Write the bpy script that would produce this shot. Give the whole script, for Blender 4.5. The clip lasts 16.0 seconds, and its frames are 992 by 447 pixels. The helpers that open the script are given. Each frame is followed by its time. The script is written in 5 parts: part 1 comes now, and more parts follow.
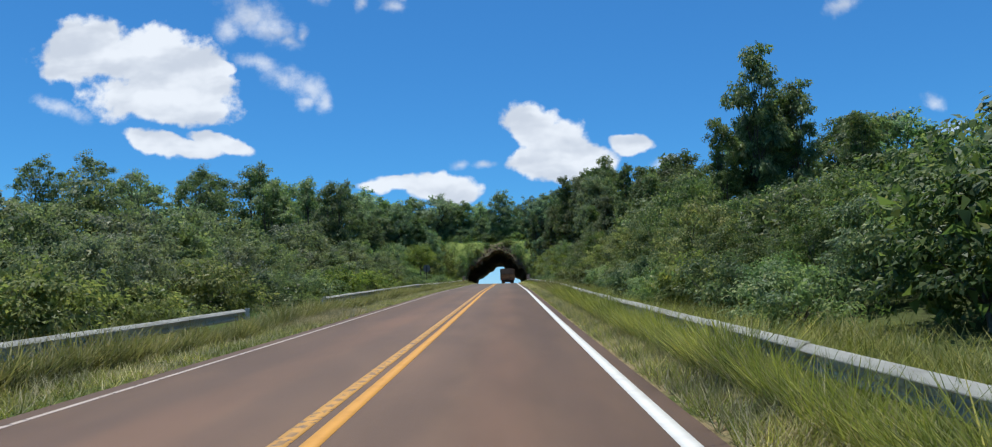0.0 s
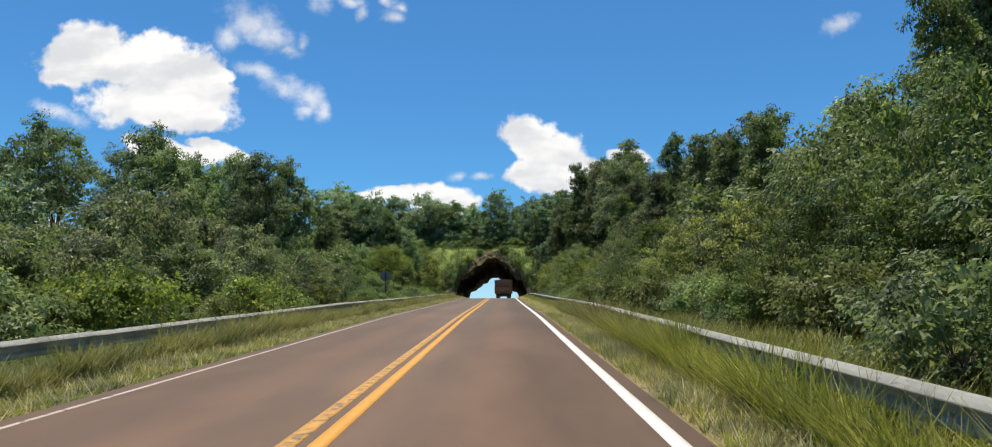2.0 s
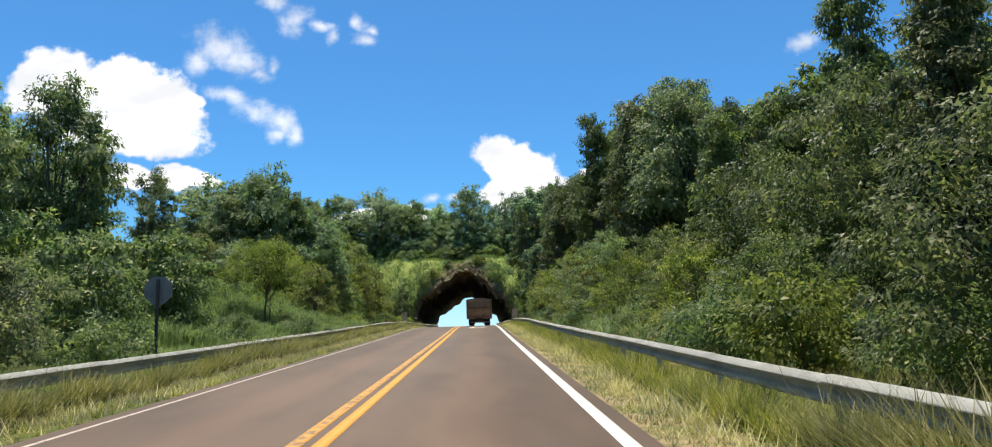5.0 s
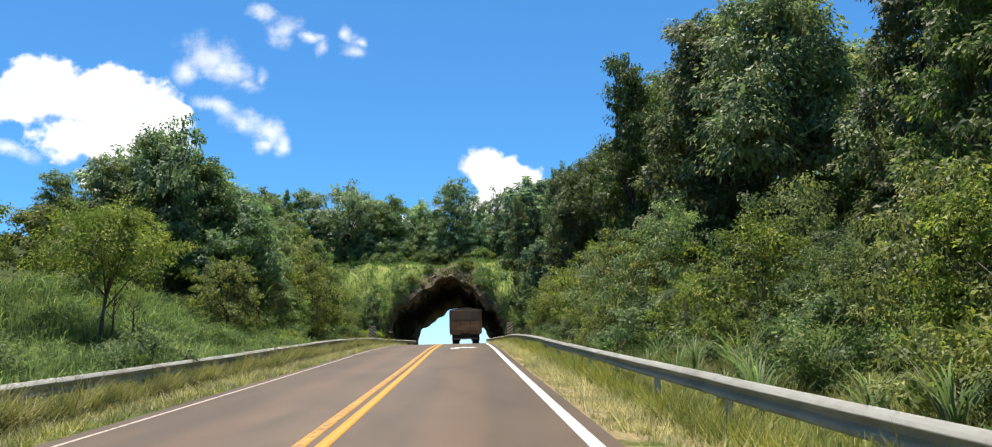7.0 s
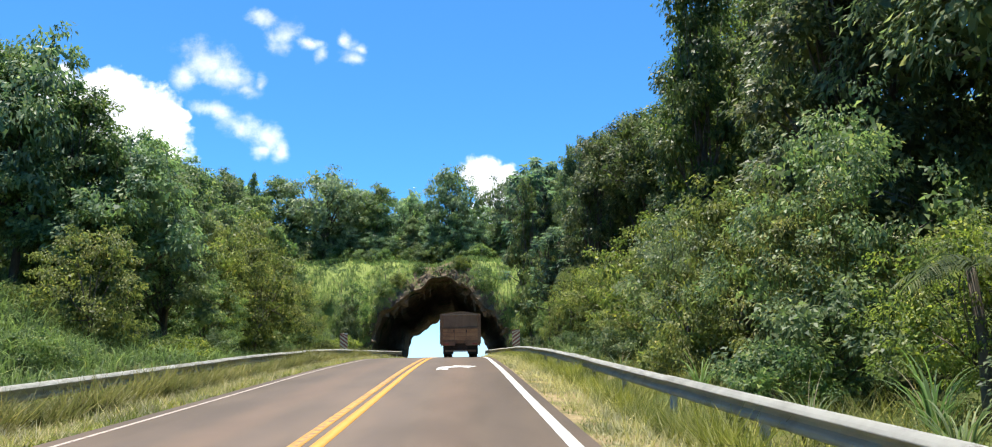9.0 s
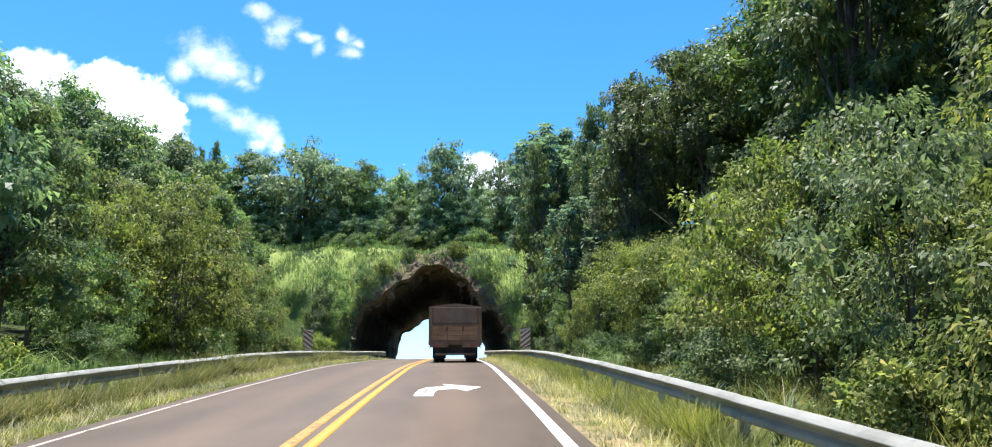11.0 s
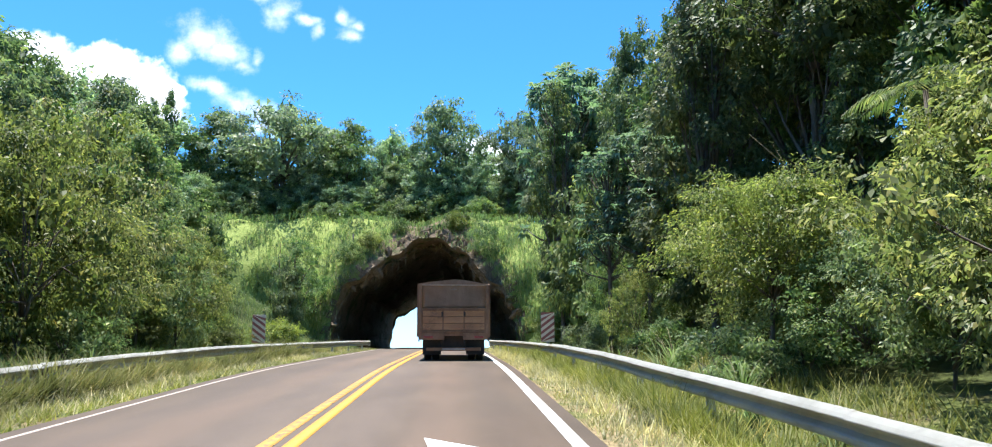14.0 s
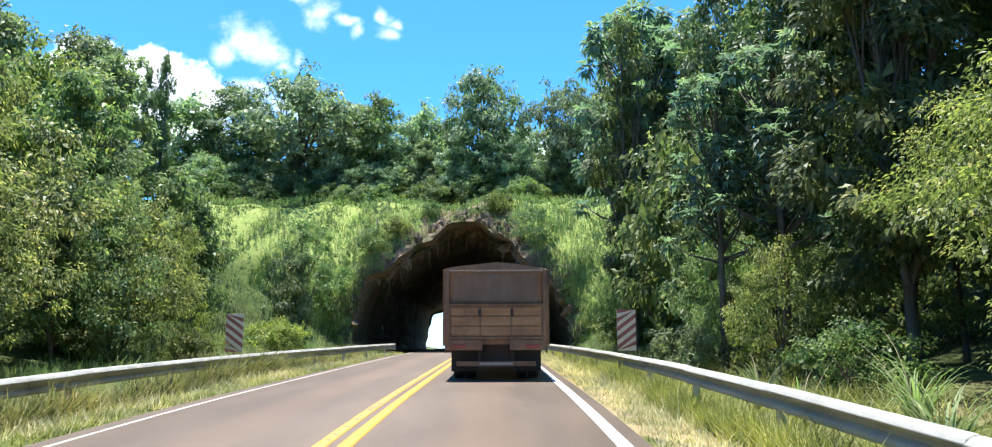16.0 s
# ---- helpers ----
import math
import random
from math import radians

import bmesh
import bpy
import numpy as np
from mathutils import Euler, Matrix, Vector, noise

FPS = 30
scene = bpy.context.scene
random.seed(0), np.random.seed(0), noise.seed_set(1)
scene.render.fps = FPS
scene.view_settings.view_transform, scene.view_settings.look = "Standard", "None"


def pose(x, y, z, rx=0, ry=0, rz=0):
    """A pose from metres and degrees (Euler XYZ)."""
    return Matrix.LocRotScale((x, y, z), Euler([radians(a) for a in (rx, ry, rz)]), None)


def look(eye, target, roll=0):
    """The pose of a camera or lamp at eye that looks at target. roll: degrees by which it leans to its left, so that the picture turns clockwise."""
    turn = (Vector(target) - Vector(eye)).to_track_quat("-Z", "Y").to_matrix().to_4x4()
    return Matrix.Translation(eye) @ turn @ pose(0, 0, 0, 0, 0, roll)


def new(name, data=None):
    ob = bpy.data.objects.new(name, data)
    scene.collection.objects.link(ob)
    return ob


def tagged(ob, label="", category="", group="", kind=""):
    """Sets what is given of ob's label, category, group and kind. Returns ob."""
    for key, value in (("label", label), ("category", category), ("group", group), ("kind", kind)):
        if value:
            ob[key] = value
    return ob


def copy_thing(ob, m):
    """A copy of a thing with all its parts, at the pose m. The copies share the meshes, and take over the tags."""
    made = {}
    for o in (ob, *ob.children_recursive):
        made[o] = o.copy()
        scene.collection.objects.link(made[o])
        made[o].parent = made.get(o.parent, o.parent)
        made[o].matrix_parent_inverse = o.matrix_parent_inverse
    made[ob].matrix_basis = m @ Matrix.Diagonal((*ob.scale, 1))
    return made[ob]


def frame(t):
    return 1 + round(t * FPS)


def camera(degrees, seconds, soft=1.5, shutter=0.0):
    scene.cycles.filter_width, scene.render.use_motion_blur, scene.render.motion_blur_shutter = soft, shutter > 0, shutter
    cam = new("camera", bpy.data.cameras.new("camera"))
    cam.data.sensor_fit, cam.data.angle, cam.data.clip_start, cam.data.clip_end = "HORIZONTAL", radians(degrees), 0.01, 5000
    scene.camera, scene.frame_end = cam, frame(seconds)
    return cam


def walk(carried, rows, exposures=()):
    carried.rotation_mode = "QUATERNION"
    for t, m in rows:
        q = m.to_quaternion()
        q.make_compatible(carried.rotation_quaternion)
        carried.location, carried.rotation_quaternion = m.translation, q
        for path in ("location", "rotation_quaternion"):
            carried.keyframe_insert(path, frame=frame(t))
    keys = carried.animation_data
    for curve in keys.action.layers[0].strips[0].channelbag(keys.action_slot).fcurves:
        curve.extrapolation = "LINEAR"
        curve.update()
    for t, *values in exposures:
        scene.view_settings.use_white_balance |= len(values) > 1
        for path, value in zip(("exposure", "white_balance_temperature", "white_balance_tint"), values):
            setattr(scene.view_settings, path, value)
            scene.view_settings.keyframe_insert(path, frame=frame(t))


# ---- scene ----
# camera: seconds, place in metres, pitch / roll / yaw in degrees
cam = camera(65.5, 16.0, soft=1.1)
ROWS = [
    (0.0, 0.21, -0.02, 1.464, 93.65, 1.31, 0.92),
    (0.5, 0.19, 6.72, 1.462, 94.01, 1.19, 0.79),
    (1.0, 0.17, 13.33, 1.452, 94.31, 0.68, 0.73),
    (1.5, 0.12, 19.66, 1.472, 94.37, 0.09, 0.62),
    (2.0, 0.13, 25.89, 1.452, 94.53, 0.36, 0.54),
    (2.5, 0.15, 32.24, 1.450, 94.47, 0.55, 0.40),
    (3.0, 0.16, 38.32, 1.461, 94.56, 0.74, 0.31),
    (3.5, 0.16, 44.35, 1.476, 94.82, 0.88, 0.03),
    (6.0, 0.22, 69.61, 1.430, 96.66, 1.86, -1.81),
    (6.5, 0.21, 73.72, 1.424, 96.80, 1.58, -2.03),
    (7.0, 0.21, 77.65, 1.404, 96.94, 1.38, -2.17),
    (7.5, 0.25, 81.35, 1.389, 97.09, 1.50, -2.21),
    (8.0, 0.30, 84.89, 1.362, 97.23, 1.48, -2.23),
    (8.5, 0.30, 88.12, 1.334, 97.52, 1.18, -2.33),
    (11.0, 0.27, 102.79, 1.334, 97.26, 0.24, -2.89),
    (11.5, 0.29, 104.83, 1.307, 96.79, 0.66, -3.00),
    (12.0, 0.29, 106.57, 1.330, 96.10, 0.75, -3.19),
    (12.5, 0.28, 108.08, 1.329, 95.73, 0.64, -3.40),
    (13.0, 0.32, 109.71, 1.334, 95.99, 0.29, -3.52),
    (13.5, 0.33, 111.75, 1.310, 96.39, 0.38, -3.40),
    (14.0, 0.30, 113.71, 1.302, 96.07, 0.11, -2.91),
    (14.5, 0.29, 115.80, 1.334, 95.84, 0.17, -1.98),
    (15.0, 0.30, 117.93, 1.313, 95.73, 0.40, -1.02),
    (15.5, 0.27, 120.20, 1.262, 95.72, 0.38, -0.53),
    (16.0, 0.22, 122.68, 1.260, 95.80, 0.17, 0.07),
]
GRADE = 0.05  # the road climbs
walk(cam, [(t, pose(x, y, z + GRADE * y, rx + math.degrees(math.atan(GRADE)), ry, rz)) for t, x, y, z, rx, ry, rz in ROWS],
     [(0.0, 0.30, 5850, 9), (0.8, 0.40, 6300, 10), (1.5, 0.45, 6600, 10), (3.5, 0.7, 6600, 10), (7.0, 0.92, 6550, 10), (11.0, 1.40, 5900, 12), (13.0, 1.44, 5850, 12), (16.0, 1.68, 5800, 12)])


# ---- world and sun ----
SUN_WAY = Vector((-0.06, 0.12, 1.0)).normalized()
# clouds: sideways, up, half length, half height, slant in degrees
CLOUD_GREAT = [
    (-0.559, 0.364, 0.071, 0.041, 0), (-0.476, 0.350, 0.100, 0.042, -10), (-0.416, 0.322, 0.058, 0.039, -20), (-0.462, 0.298, 0.094, 0.035, 0),
    (-0.423, 0.282, 0.064, 0.027, 0), (-0.575, 0.349, 0.052, 0.028, 0), (-0.382, 0.331, 0.026, 0.012, 0), (-0.460, 0.233, 0.049, 0.018, -15),
    (-0.414, 0.225, 0.051, 0.013, 0), (-0.380, 0.234, 0.046, 0.012, -18),
]
CLOUD_AHEAD = [
    (0.041, 0.242, 0.041, 0.028, -15), (0.073, 0.220, 0.050, 0.033, -15), (0.043, 0.197, 0.039, 0.022, 0), (0.106, 0.201, 0.043, 0.022, -10),
    (0.076, 0.183, 0.035, 0.016, 0), (0.165, 0.213, 0.028, 0.015, -5), (-0.140, 0.172, 0.043, 0.012, 0), (-0.090, 0.167, 0.052, 0.019, 0),
    (-0.066, 0.158, 0.031, 0.019, 0), (-0.165, 0.171, 0.031, 0.008, 0), (-0.604, 0.125, 0.034, 0.019, 0),
]
CLOUD_WISPS = [
    (-0.590, 0.285, 0.036, 0.011, -20), (-0.340, 0.408, 0.038, 0.030, -10), (-0.368, 0.387, 0.022, 0.021, 0), (-0.314, 0.386, 0.047, 0.019, -28),
    (-0.286, 0.362, 0.023, 0.011, -15), (-0.269, 0.374, 0.008, 0.019, 10), (-0.326, 0.338, 0.038, 0.012, -14), (-0.290, 0.318, 0.043, 0.016, -24),
    (-0.260, 0.303, 0.023, 0.018, -30), (-0.239, 0.285, 0.014, 0.017, 20), (-0.266, 0.284, 0.011, 0.012, 0),
]
CLOUD_SCRAPS = [
    (-0.268, 0.467, 0.023, 0.011, -40), (-0.238, 0.442, 0.025, 0.019, 30), (-0.205, 0.431, 0.023, 0.008, -15), (-0.186, 0.417, 0.011, 0.011, 0),
    (-0.154, 0.438, 0.011, 0.014, 20), (-0.147, 0.413, 0.019, 0.011, 0), (-0.137, 0.427, 0.009, 0.007, 0), (-0.058, 0.195, 0.013, 0.008, 15),
    (-0.027, 0.193, 0.015, 0.007, 0), (0.456, 0.397, 0.023, 0.013, 20), (0.600, 0.223, 0.028, 0.009, 0), (0.570, 0.257, 0.026, 0.011, -20),
    (0.209, 0.188, 0.023, 0.008, 20),
]


class Nodes:
    """A small builder for node trees."""

    def __init__(self, tree):
        self.tree = tree
        tree.nodes.clear()

    def add(self, kind, inputs=None, operation=""):
        n = self.tree.nodes.new(kind)
        if operation:
            n.operation = operation
        for k, v in (inputs or {}).items():
            if isinstance(v, bpy.types.NodeSocket):
                self.tree.links.new(v, n.inputs[k])
            else:
                n.inputs[k].default_value = v
        return n

    def math(self, op, a, b=0.0, c=0.0, clamp=False):
        n = self.add("ShaderNodeMath", {0: a, 1: b, 2: c}, operation=op)
        n.use_clamp = clamp
        return n.outputs[0]

    def mix(self, f, a, b, blend="MIX"):
        n = self.add("ShaderNodeMix")
        n.data_type, n.blend_type = "RGBA", blend
        if isinstance(f, bpy.types.NodeSocket):
            self.tree.links.new(f, n.inputs[0])
        else:
            n.inputs[0].default_value = f
        for k, v in ((6, a), (7, b)):
            if isinstance(v, bpy.types.NodeSocket):
                self.tree.links.new(v, n.inputs[k])
            else:
                n.inputs[k].default_value = (*v, 1) if len(v) == 3 else v
        return n.outputs[2]

    def noise(self, scale, detail=4.0, rough=0.55, vec=None, out=0):
        ins = {"Scale": scale, "Detail": detail, "Roughness": rough}
        if vec is not None:
            ins["Vector"] = vec
        return self.add("ShaderNodeTexNoise", ins).outputs[out]

    def ramp(self, f, stops):
        n = self.add("ShaderNodeValToRGB", {0: f})
        el = n.color_ramp.elements
        while len(el) < len(stops):
            el.new(0.5)
        for e, (p, c) in zip(el, stops):
            e.position, e.color = p, ((*c, 1) if hasattr(c, "__len__") else (c, c, c, 1))
        return n.outputs[0]

    def smooth(self, x, a, b):
        n = self.add("ShaderNodeMapRange", {0: x, 1: a, 2: b, 3: 0.0, 4: 1.0})
        n.interpolation_type = "SMOOTHSTEP"
        return n.outputs[0]


def build_world():
    world = bpy.data.worlds.new("sky")
    scene.world = world
    world.use_nodes = True
    n = Nodes(world.node_tree)
    tex = n.add("ShaderNodeTexSky")
    tex.sky_type, tex.sun_disc = "NISHITA", False
    tex.sun_elevation, tex.sun_rotation = math.asin(SUN_WAY.z), math.atan2(SUN_WAY.x, SUN_WAY.y)
    tex.altitude, tex.air_density, tex.dust_density, tex.ozone_density = 300.0, 1.0, 0.4, 2.5
    sky = tex.outputs[0]
    way = n.add("ShaderNodeTexCoord").outputs["Generated"]
    sep = n.add("ShaderNodeSeparateXYZ", {0: way})
    ahead = n.math("MAXIMUM", sep.outputs[1], 0.02)
    u, v = n.math("DIVIDE", sep.outputs[0], ahead), n.math("DIVIDE", sep.outputs[2], ahead)
    p = n.add("ShaderNodeCombineXYZ", {0: u, 1: v}).outputs[0]
    warp = n.add("ShaderNodeVectorMath", {0: n.noise(14.0, 3.0, 0.6, p, 1), 1: (0.5, 0.5, 0.5)}, operation="SUBTRACT").outputs[0]
    warp = n.add("ShaderNodeVectorMath", {0: warp, 1: (0.035, 0.03, 0)}, operation="MULTIPLY").outputs[0]
    q = n.add("ShaderNodeVectorMath", {0: p, 1: warp}, operation="ADD").outputs[0]
    def heap(clouds, loose):
        """How deep the way lies in the nearest cloud of the list: 1 in the middle, 0 at the rim."""
        field = None
        for cu, cv, a, b, slant in clouds:
            d = n.add("ShaderNodeVectorMath", {0: q, 1: (cu, cv, 0)}, operation="SUBTRACT").outputs[0]
            if slant:
                turn = n.add("ShaderNodeVectorRotate", {"Vector": d, "Angle": radians(-slant)})
                turn.rotation_type = "Z_AXIS"
                d = turn.outputs[0]
            d = n.add("ShaderNodeVectorMath", {0: d, 1: (loose / a, loose / b, 0)}, operation="MULTIPLY").outputs[0]
            d = n.math("SUBTRACT", 1.0, n.add("ShaderNodeVectorMath", {0: d}, operation="LENGTH").outputs["Value"])
            field = d if field is None else n.add("ShaderNodeMath", {0: field, 1: d, 2: 0.12}, operation="SMOOTH_MAX").outputs[0]
        return field

    dense, wisp = heap(CLOUD_GREAT + CLOUD_AHEAD, 0.92), heap(CLOUD_WISPS + CLOUD_SCRAPS, 0.78)
    fine, coarse = n.noise(25.0, 9.0, 0.55, p), n.noise(26.0, 9.0, 0.66, p)
    solid = n.smooth(n.math("ADD", dense, n.math("MULTIPLY_ADD", fine, 1.3, -0.65)), -0.04, 0.26)
    thin_mask = n.math("MULTIPLY", n.smooth(n.math("ADD", wisp, n.math("MULTIPLY_ADD", coarse, 2.0, -1.04)), -0.05, 1.2), 0.74)
    mask = n.math("MAXIMUM", solid, thin_mask)
    mask = n.math("MULTIPLY", mask, n.smooth(sep.outputs[1], 0.05, 0.2))
    bands = n.add("ShaderNodeVectorMath", {0: q, 1: (0.7, 1.7, 0)}, operation="MULTIPLY").outputs[0]
    shade = n.smooth(n.math("ADD", n.noise(13.0, 3.0, 0.5, bands), n.math("MULTIPLY", n.noise(60.0, 4.0, 0.6, p), 0.10)), 0.40, 0.66)
    white = n.mix(shade, (6.7, 6.85, 7.1), (9.3, 9.2, 9.0))
    tinted = n.mix(1.0, sky, (0.40, 0.89, 1.21), "MULTIPLY")
    haze = n.math("SUBTRACT", 1.0, n.smooth(sep.outputs[2], -0.01, 0.13))
    tinted = n.mix(n.math("MULTIPLY", haze, 0.6), tinted, (6.0, 8.2, 10.4))
    col = n.mix(n.math("MULTIPLY", mask, 0.97), tinted, white)
    bg = n.add("ShaderNodeBackground", {0: col, 1: 0.080})
    n.add("ShaderNodeOutputWorld", {0: bg.outputs[0]})


build_world()
sun = new("sun", bpy.data.lights.new("sun", "SUN"))
sun.data.energy, sun.data.angle, sun.data.color = 4.4, radians(0.53), (1.0, 0.94, 0.81)
sun.matrix_world = look(SUN_WAY * 300, (0, 0, 0))

# ---- materials ----


def material(name):
    m = bpy.data.materials.new(name)
    m.use_nodes = True
    return m, Nodes(m.node_tree)


def finish(n, color, rough=0.6, metal=0.0, bump=None, bump_strength=0.4, bump_distance=0.02, spec=0.5):
    ins = {"Base Color": color if isinstance(color, bpy.types.NodeSocket) else (*color, 1), "Roughness": rough, "Metallic": metal, "Specular IOR Level": spec}
    if bump is not None:
        ins["Normal"] = n.add("ShaderNodeBump", {"Height": bump, "Strength": bump_strength, "Distance": bump_distance}).outputs[0]
    b = n.add("ShaderNodeBsdfPrincipled", ins)
    n.add("ShaderNodeOutputMaterial", {0: b.outputs[0]})


def world_place(n):
    return n.add("ShaderNodeNewGeometry").outputs["Position"]


def scaled(n, vec, s):
    return n.add("ShaderNodeVectorMath", {0: vec, 1: s}, operation="MULTIPLY").outputs[0]


def leaf_material(name, dark, mid, bright, glow=0.46, rough=0.44):
    m, n = material(name)
    geo = n.add("ShaderNodeNewGeometry")
    island, ob = geo.outputs["Random Per Island"], n.add("ShaderNodeObjectInfo").outputs["Random"]
    col = n.ramp(island, [(0.0, dark), (0.55, mid), (0.93, bright), (1.0, (bright[0] * 1.25, bright[1] * 1.02, bright[2] * 0.8))])
    patch = n.noise(0.45, 3.0, 0.6, geo.outputs["Position"])
    col = n.mix(n.smooth(patch, 0.35, 0.68), col, n.mix(0.55, col, mid))
    young = n.smooth(n.noise(1.15, 2.0, 0.5, geo.outputs["Position"]), 0.36, 0.66)
    col = n.mix(1.0, col, n.mix(young, (0.66, 0.70, 0.78), (1.36, 1.28, 1.08)), "MULTIPLY")
    hsv = n.add("ShaderNodeHueSaturation", {"Hue": n.math("MULTIPLY_ADD", ob, 0.028, 0.488), "Saturation": n.math("MULTIPLY_ADD", ob, 0.22, 0.80),
                                            "Value": n.math("MULTIPLY_ADD", n.math("FRACT", n.math("MULTIPLY", ob, 7.31)), 0.45, 0.80), "Color": col}).outputs[0]
    b = n.add("ShaderNodeBsdfPrincipled", {"Base Color": hsv, "Roughness": rough, "Specular IOR Level": 0.16})
    through_col = n.mix(1.0, hsv, (1.06, 1.22, 0.85), "MULTIPLY")
    tr = n.add("ShaderNodeBsdfTranslucent", {0: through_col})
    mx = n.add("ShaderNodeMixShader", {0: glow, 1: b.outputs[0], 2: tr.outputs[0]})
    n.add("ShaderNodeOutputMaterial", {0: mx.outputs[0]})
    return m


LEAF_DEEP = leaf_material("leaf_deep_green", (0.068, 0.096, 0.034), (0.125, 0.165, 0.052), (0.248, 0.261, 0.085), 0.48)
LEAF_MID = leaf_material("leaf_mid_green", (0.082, 0.127, 0.053), (0.161, 0.222, 0.081), (0.303, 0.335, 0.131))
LEAF_LIGHT = leaf_material("leaf_yellow_green", (0.081, 0.113, 0.027), (0.183, 0.212, 0.049), (0.353, 0.347, 0.085))
LEAF_PALE = leaf_material("leaf_pale_green", (0.090, 0.144, 0.084), (0.168, 0.240, 0.150), (0.288, 0.360, 0.258))
# paler, greyer leaf colour: haze put into the foliage itself
LEAF_HAZED = leaf_material("leaf_hazed_grey_green", (0.125, 0.188, 0.093), (0.232, 0.314, 0.156), (0.389, 0.470, 0.245))
LEAF_OLIVE = leaf_material("leaf_olive_green", (0.100, 0.124, 0.057), (0.189, 0.215, 0.097), (0.301, 0.319, 0.153))
GRASS_FRESH = leaf_material("grass_fresh", (0.109, 0.118, 0.026), (0.195, 0.195, 0.046), (0.325, 0.293, 0.089), 0.3, 0.55)
GRASS_HILL = leaf_material("grass_hillside", (0.103, 0.146, 0.048), (0.171, 0.232, 0.083), (0.270, 0.321, 0.153), 0.42, 0.55)
GRASS_DRY = leaf_material("grass_dry", (0.182, 0.160, 0.064), (0.318, 0.277, 0.129), (0.441, 0.393, 0.212), 0.25, 0.6)


def bark_material():
    m, n = material("bark")
    pos = scaled(n, world_place(n), (6, 6, 1.2))
    f = n.noise(2.0, 6.0, 0.65, pos)
    lichen = n.smooth(n.noise(1.3, 4.0, 0.6, world_place(n)), 0.52, 0.66)
    col = n.mix(lichen, n.ramp(f, [(0.3, (0.055, 0.042, 0.030)), (0.7, (0.150, 0.118, 0.085))]), (0.14, 0.13, 0.105))
    finish(n, col, 0.9, bump=f, bump_strength=0.7)
    return m


def asphalt_material():
    m, n = material("asphalt")
    pos = world_place(n)
    sep = n.add("ShaderNodeSeparateXYZ", {0: pos})
    grain = n.noise(90.0, 3.0, 0.7, pos)
    stain = n.noise(0.9, 5.0, 0.65, scaled(n, pos, (1.0, 0.22, 1.0)))
    dust = n.noise(0.35, 4.0, 0.6, scaled(n, pos, (1.0, 0.30, 1.0)))
    col = n.mix(n.smooth(stain, 0.32, 0.70), (0.096, 0.069, 0.047), (0.134, 0.097, 0.067))
    col = n.mix(n.math("MULTIPLY", n.smooth(dust, 0.48, 0.72), 0.55), col, (0.160, 0.108, 0.072))
    for track in (-4.05, -2.55, -0.85, 0.95):
        d = n.math("ABSOLUTE", n.math("SUBTRACT", sep.outputs[0], track))
        worn = n.math("MULTIPLY", n.math("SUBTRACT", 1.0, n.smooth(d, 0.08, 0.46)), n.math("MULTIPLY_ADD", stain, 0.35, 0.02))
        col = n.mix(worn, col, (0.084, 0.064, 0.054))
    for lane in (-3.3, 0.06):
        d = n.math("ABSOLUTE", n.math("SUBTRACT", sep.outputs[0], lane))
        band = n.math("MULTIPLY", n.math("SUBTRACT", 1.0, n.smooth(d, 0.12, 0.62)), n.math("MULTIPLY_ADD", dust, 1.1, -0.18))
        col = n.mix(n.math("MULTIPLY", band, 0.9, clamp=True), col, (0.165, 0.106, 0.071))
    red = n.math("MULTIPLY", n.math("SUBTRACT", 1.0, n.smooth(n.math("MULTIPLY_ADD", dust, 30.0, sep.outputs[1]), 45.0, 115.0)), 0.75)
    col = n.mix(red, col, n.mix(1.0, col, (1.16, 0.90, 0.74), "MULTIPLY"))
    crumb = n.noise(260.0, 2.0, 0.6, pos)
    col = n.mix(n.math("MULTIPLY", n.smooth(crumb, 0.58, 0.75), 0.35), col, (0.30, 0.25, 0.215))
    finish(n, col, n.math("MULTIPLY_ADD", stain, 0.2, 0.68), bump=grain, bump_strength=0.35, bump_distance=0.006, spec=0.35)
    return m


def paint_material(name, paint, wear, bite, scuffed=None):
    m, n = material(name)
    pos = world_place(n)
    chips = n.noise(9.0, 6.0, 0.7, pos)
    broad = n.noise(0.8, 3.0, 0.6, pos)
    gone = n.smooth(n.math("ADD", chips, n.math("MULTIPLY", broad, wear)), bite, bite + 0.06)
    grime = n.noise(3.0, 4.0, 0.6, pos)
    col = n.mix(n.math("MULTIPLY", n.smooth(grime, 0.4, 0.75), 0.28), paint, (paint[0] * 0.55, paint[1] * 0.5, paint[2] * 0.5))
    col = n.mix(gone, col, (0.135, 0.10, 0.082))
    if scuffed is not None:
        sep = n.add("ShaderNodeSeparateXYZ", {0: pos})
        along = n.math("ABSOLUTE", n.math("SUBTRACT", n.math("FRACT", n.math("MULTIPLY_ADD", broad, 0.9, n.math("MULTIPLY", sep.outputs[1], 2.6))), 0.5))
        side = n.math("ABSOLUTE", n.math("SUBTRACT", sep.outputs[0], scuffed))
        mark = n.math("MULTIPLY", n.math("SUBTRACT", 1.0, n.smooth(along, 0.22, 0.30)), n.math("SUBTRACT", 1.0, n.smooth(side, 0.03, 0.05)))
        mark = n.math("MULTIPLY", mark, n.smooth(n.math("MULTIPLY_ADD", chips, 0.6, n.math("MULTIPLY", grime, 0.4)), 0.42, 0.52))
        col = n.mix(n.math("MULTIPLY", mark, 0.75), col, (0.16, 0.105, 0.06))
    finish(n, col, 0.6, bump=chips, bump_strength=0.2, bump_distance=0.004)
    return m


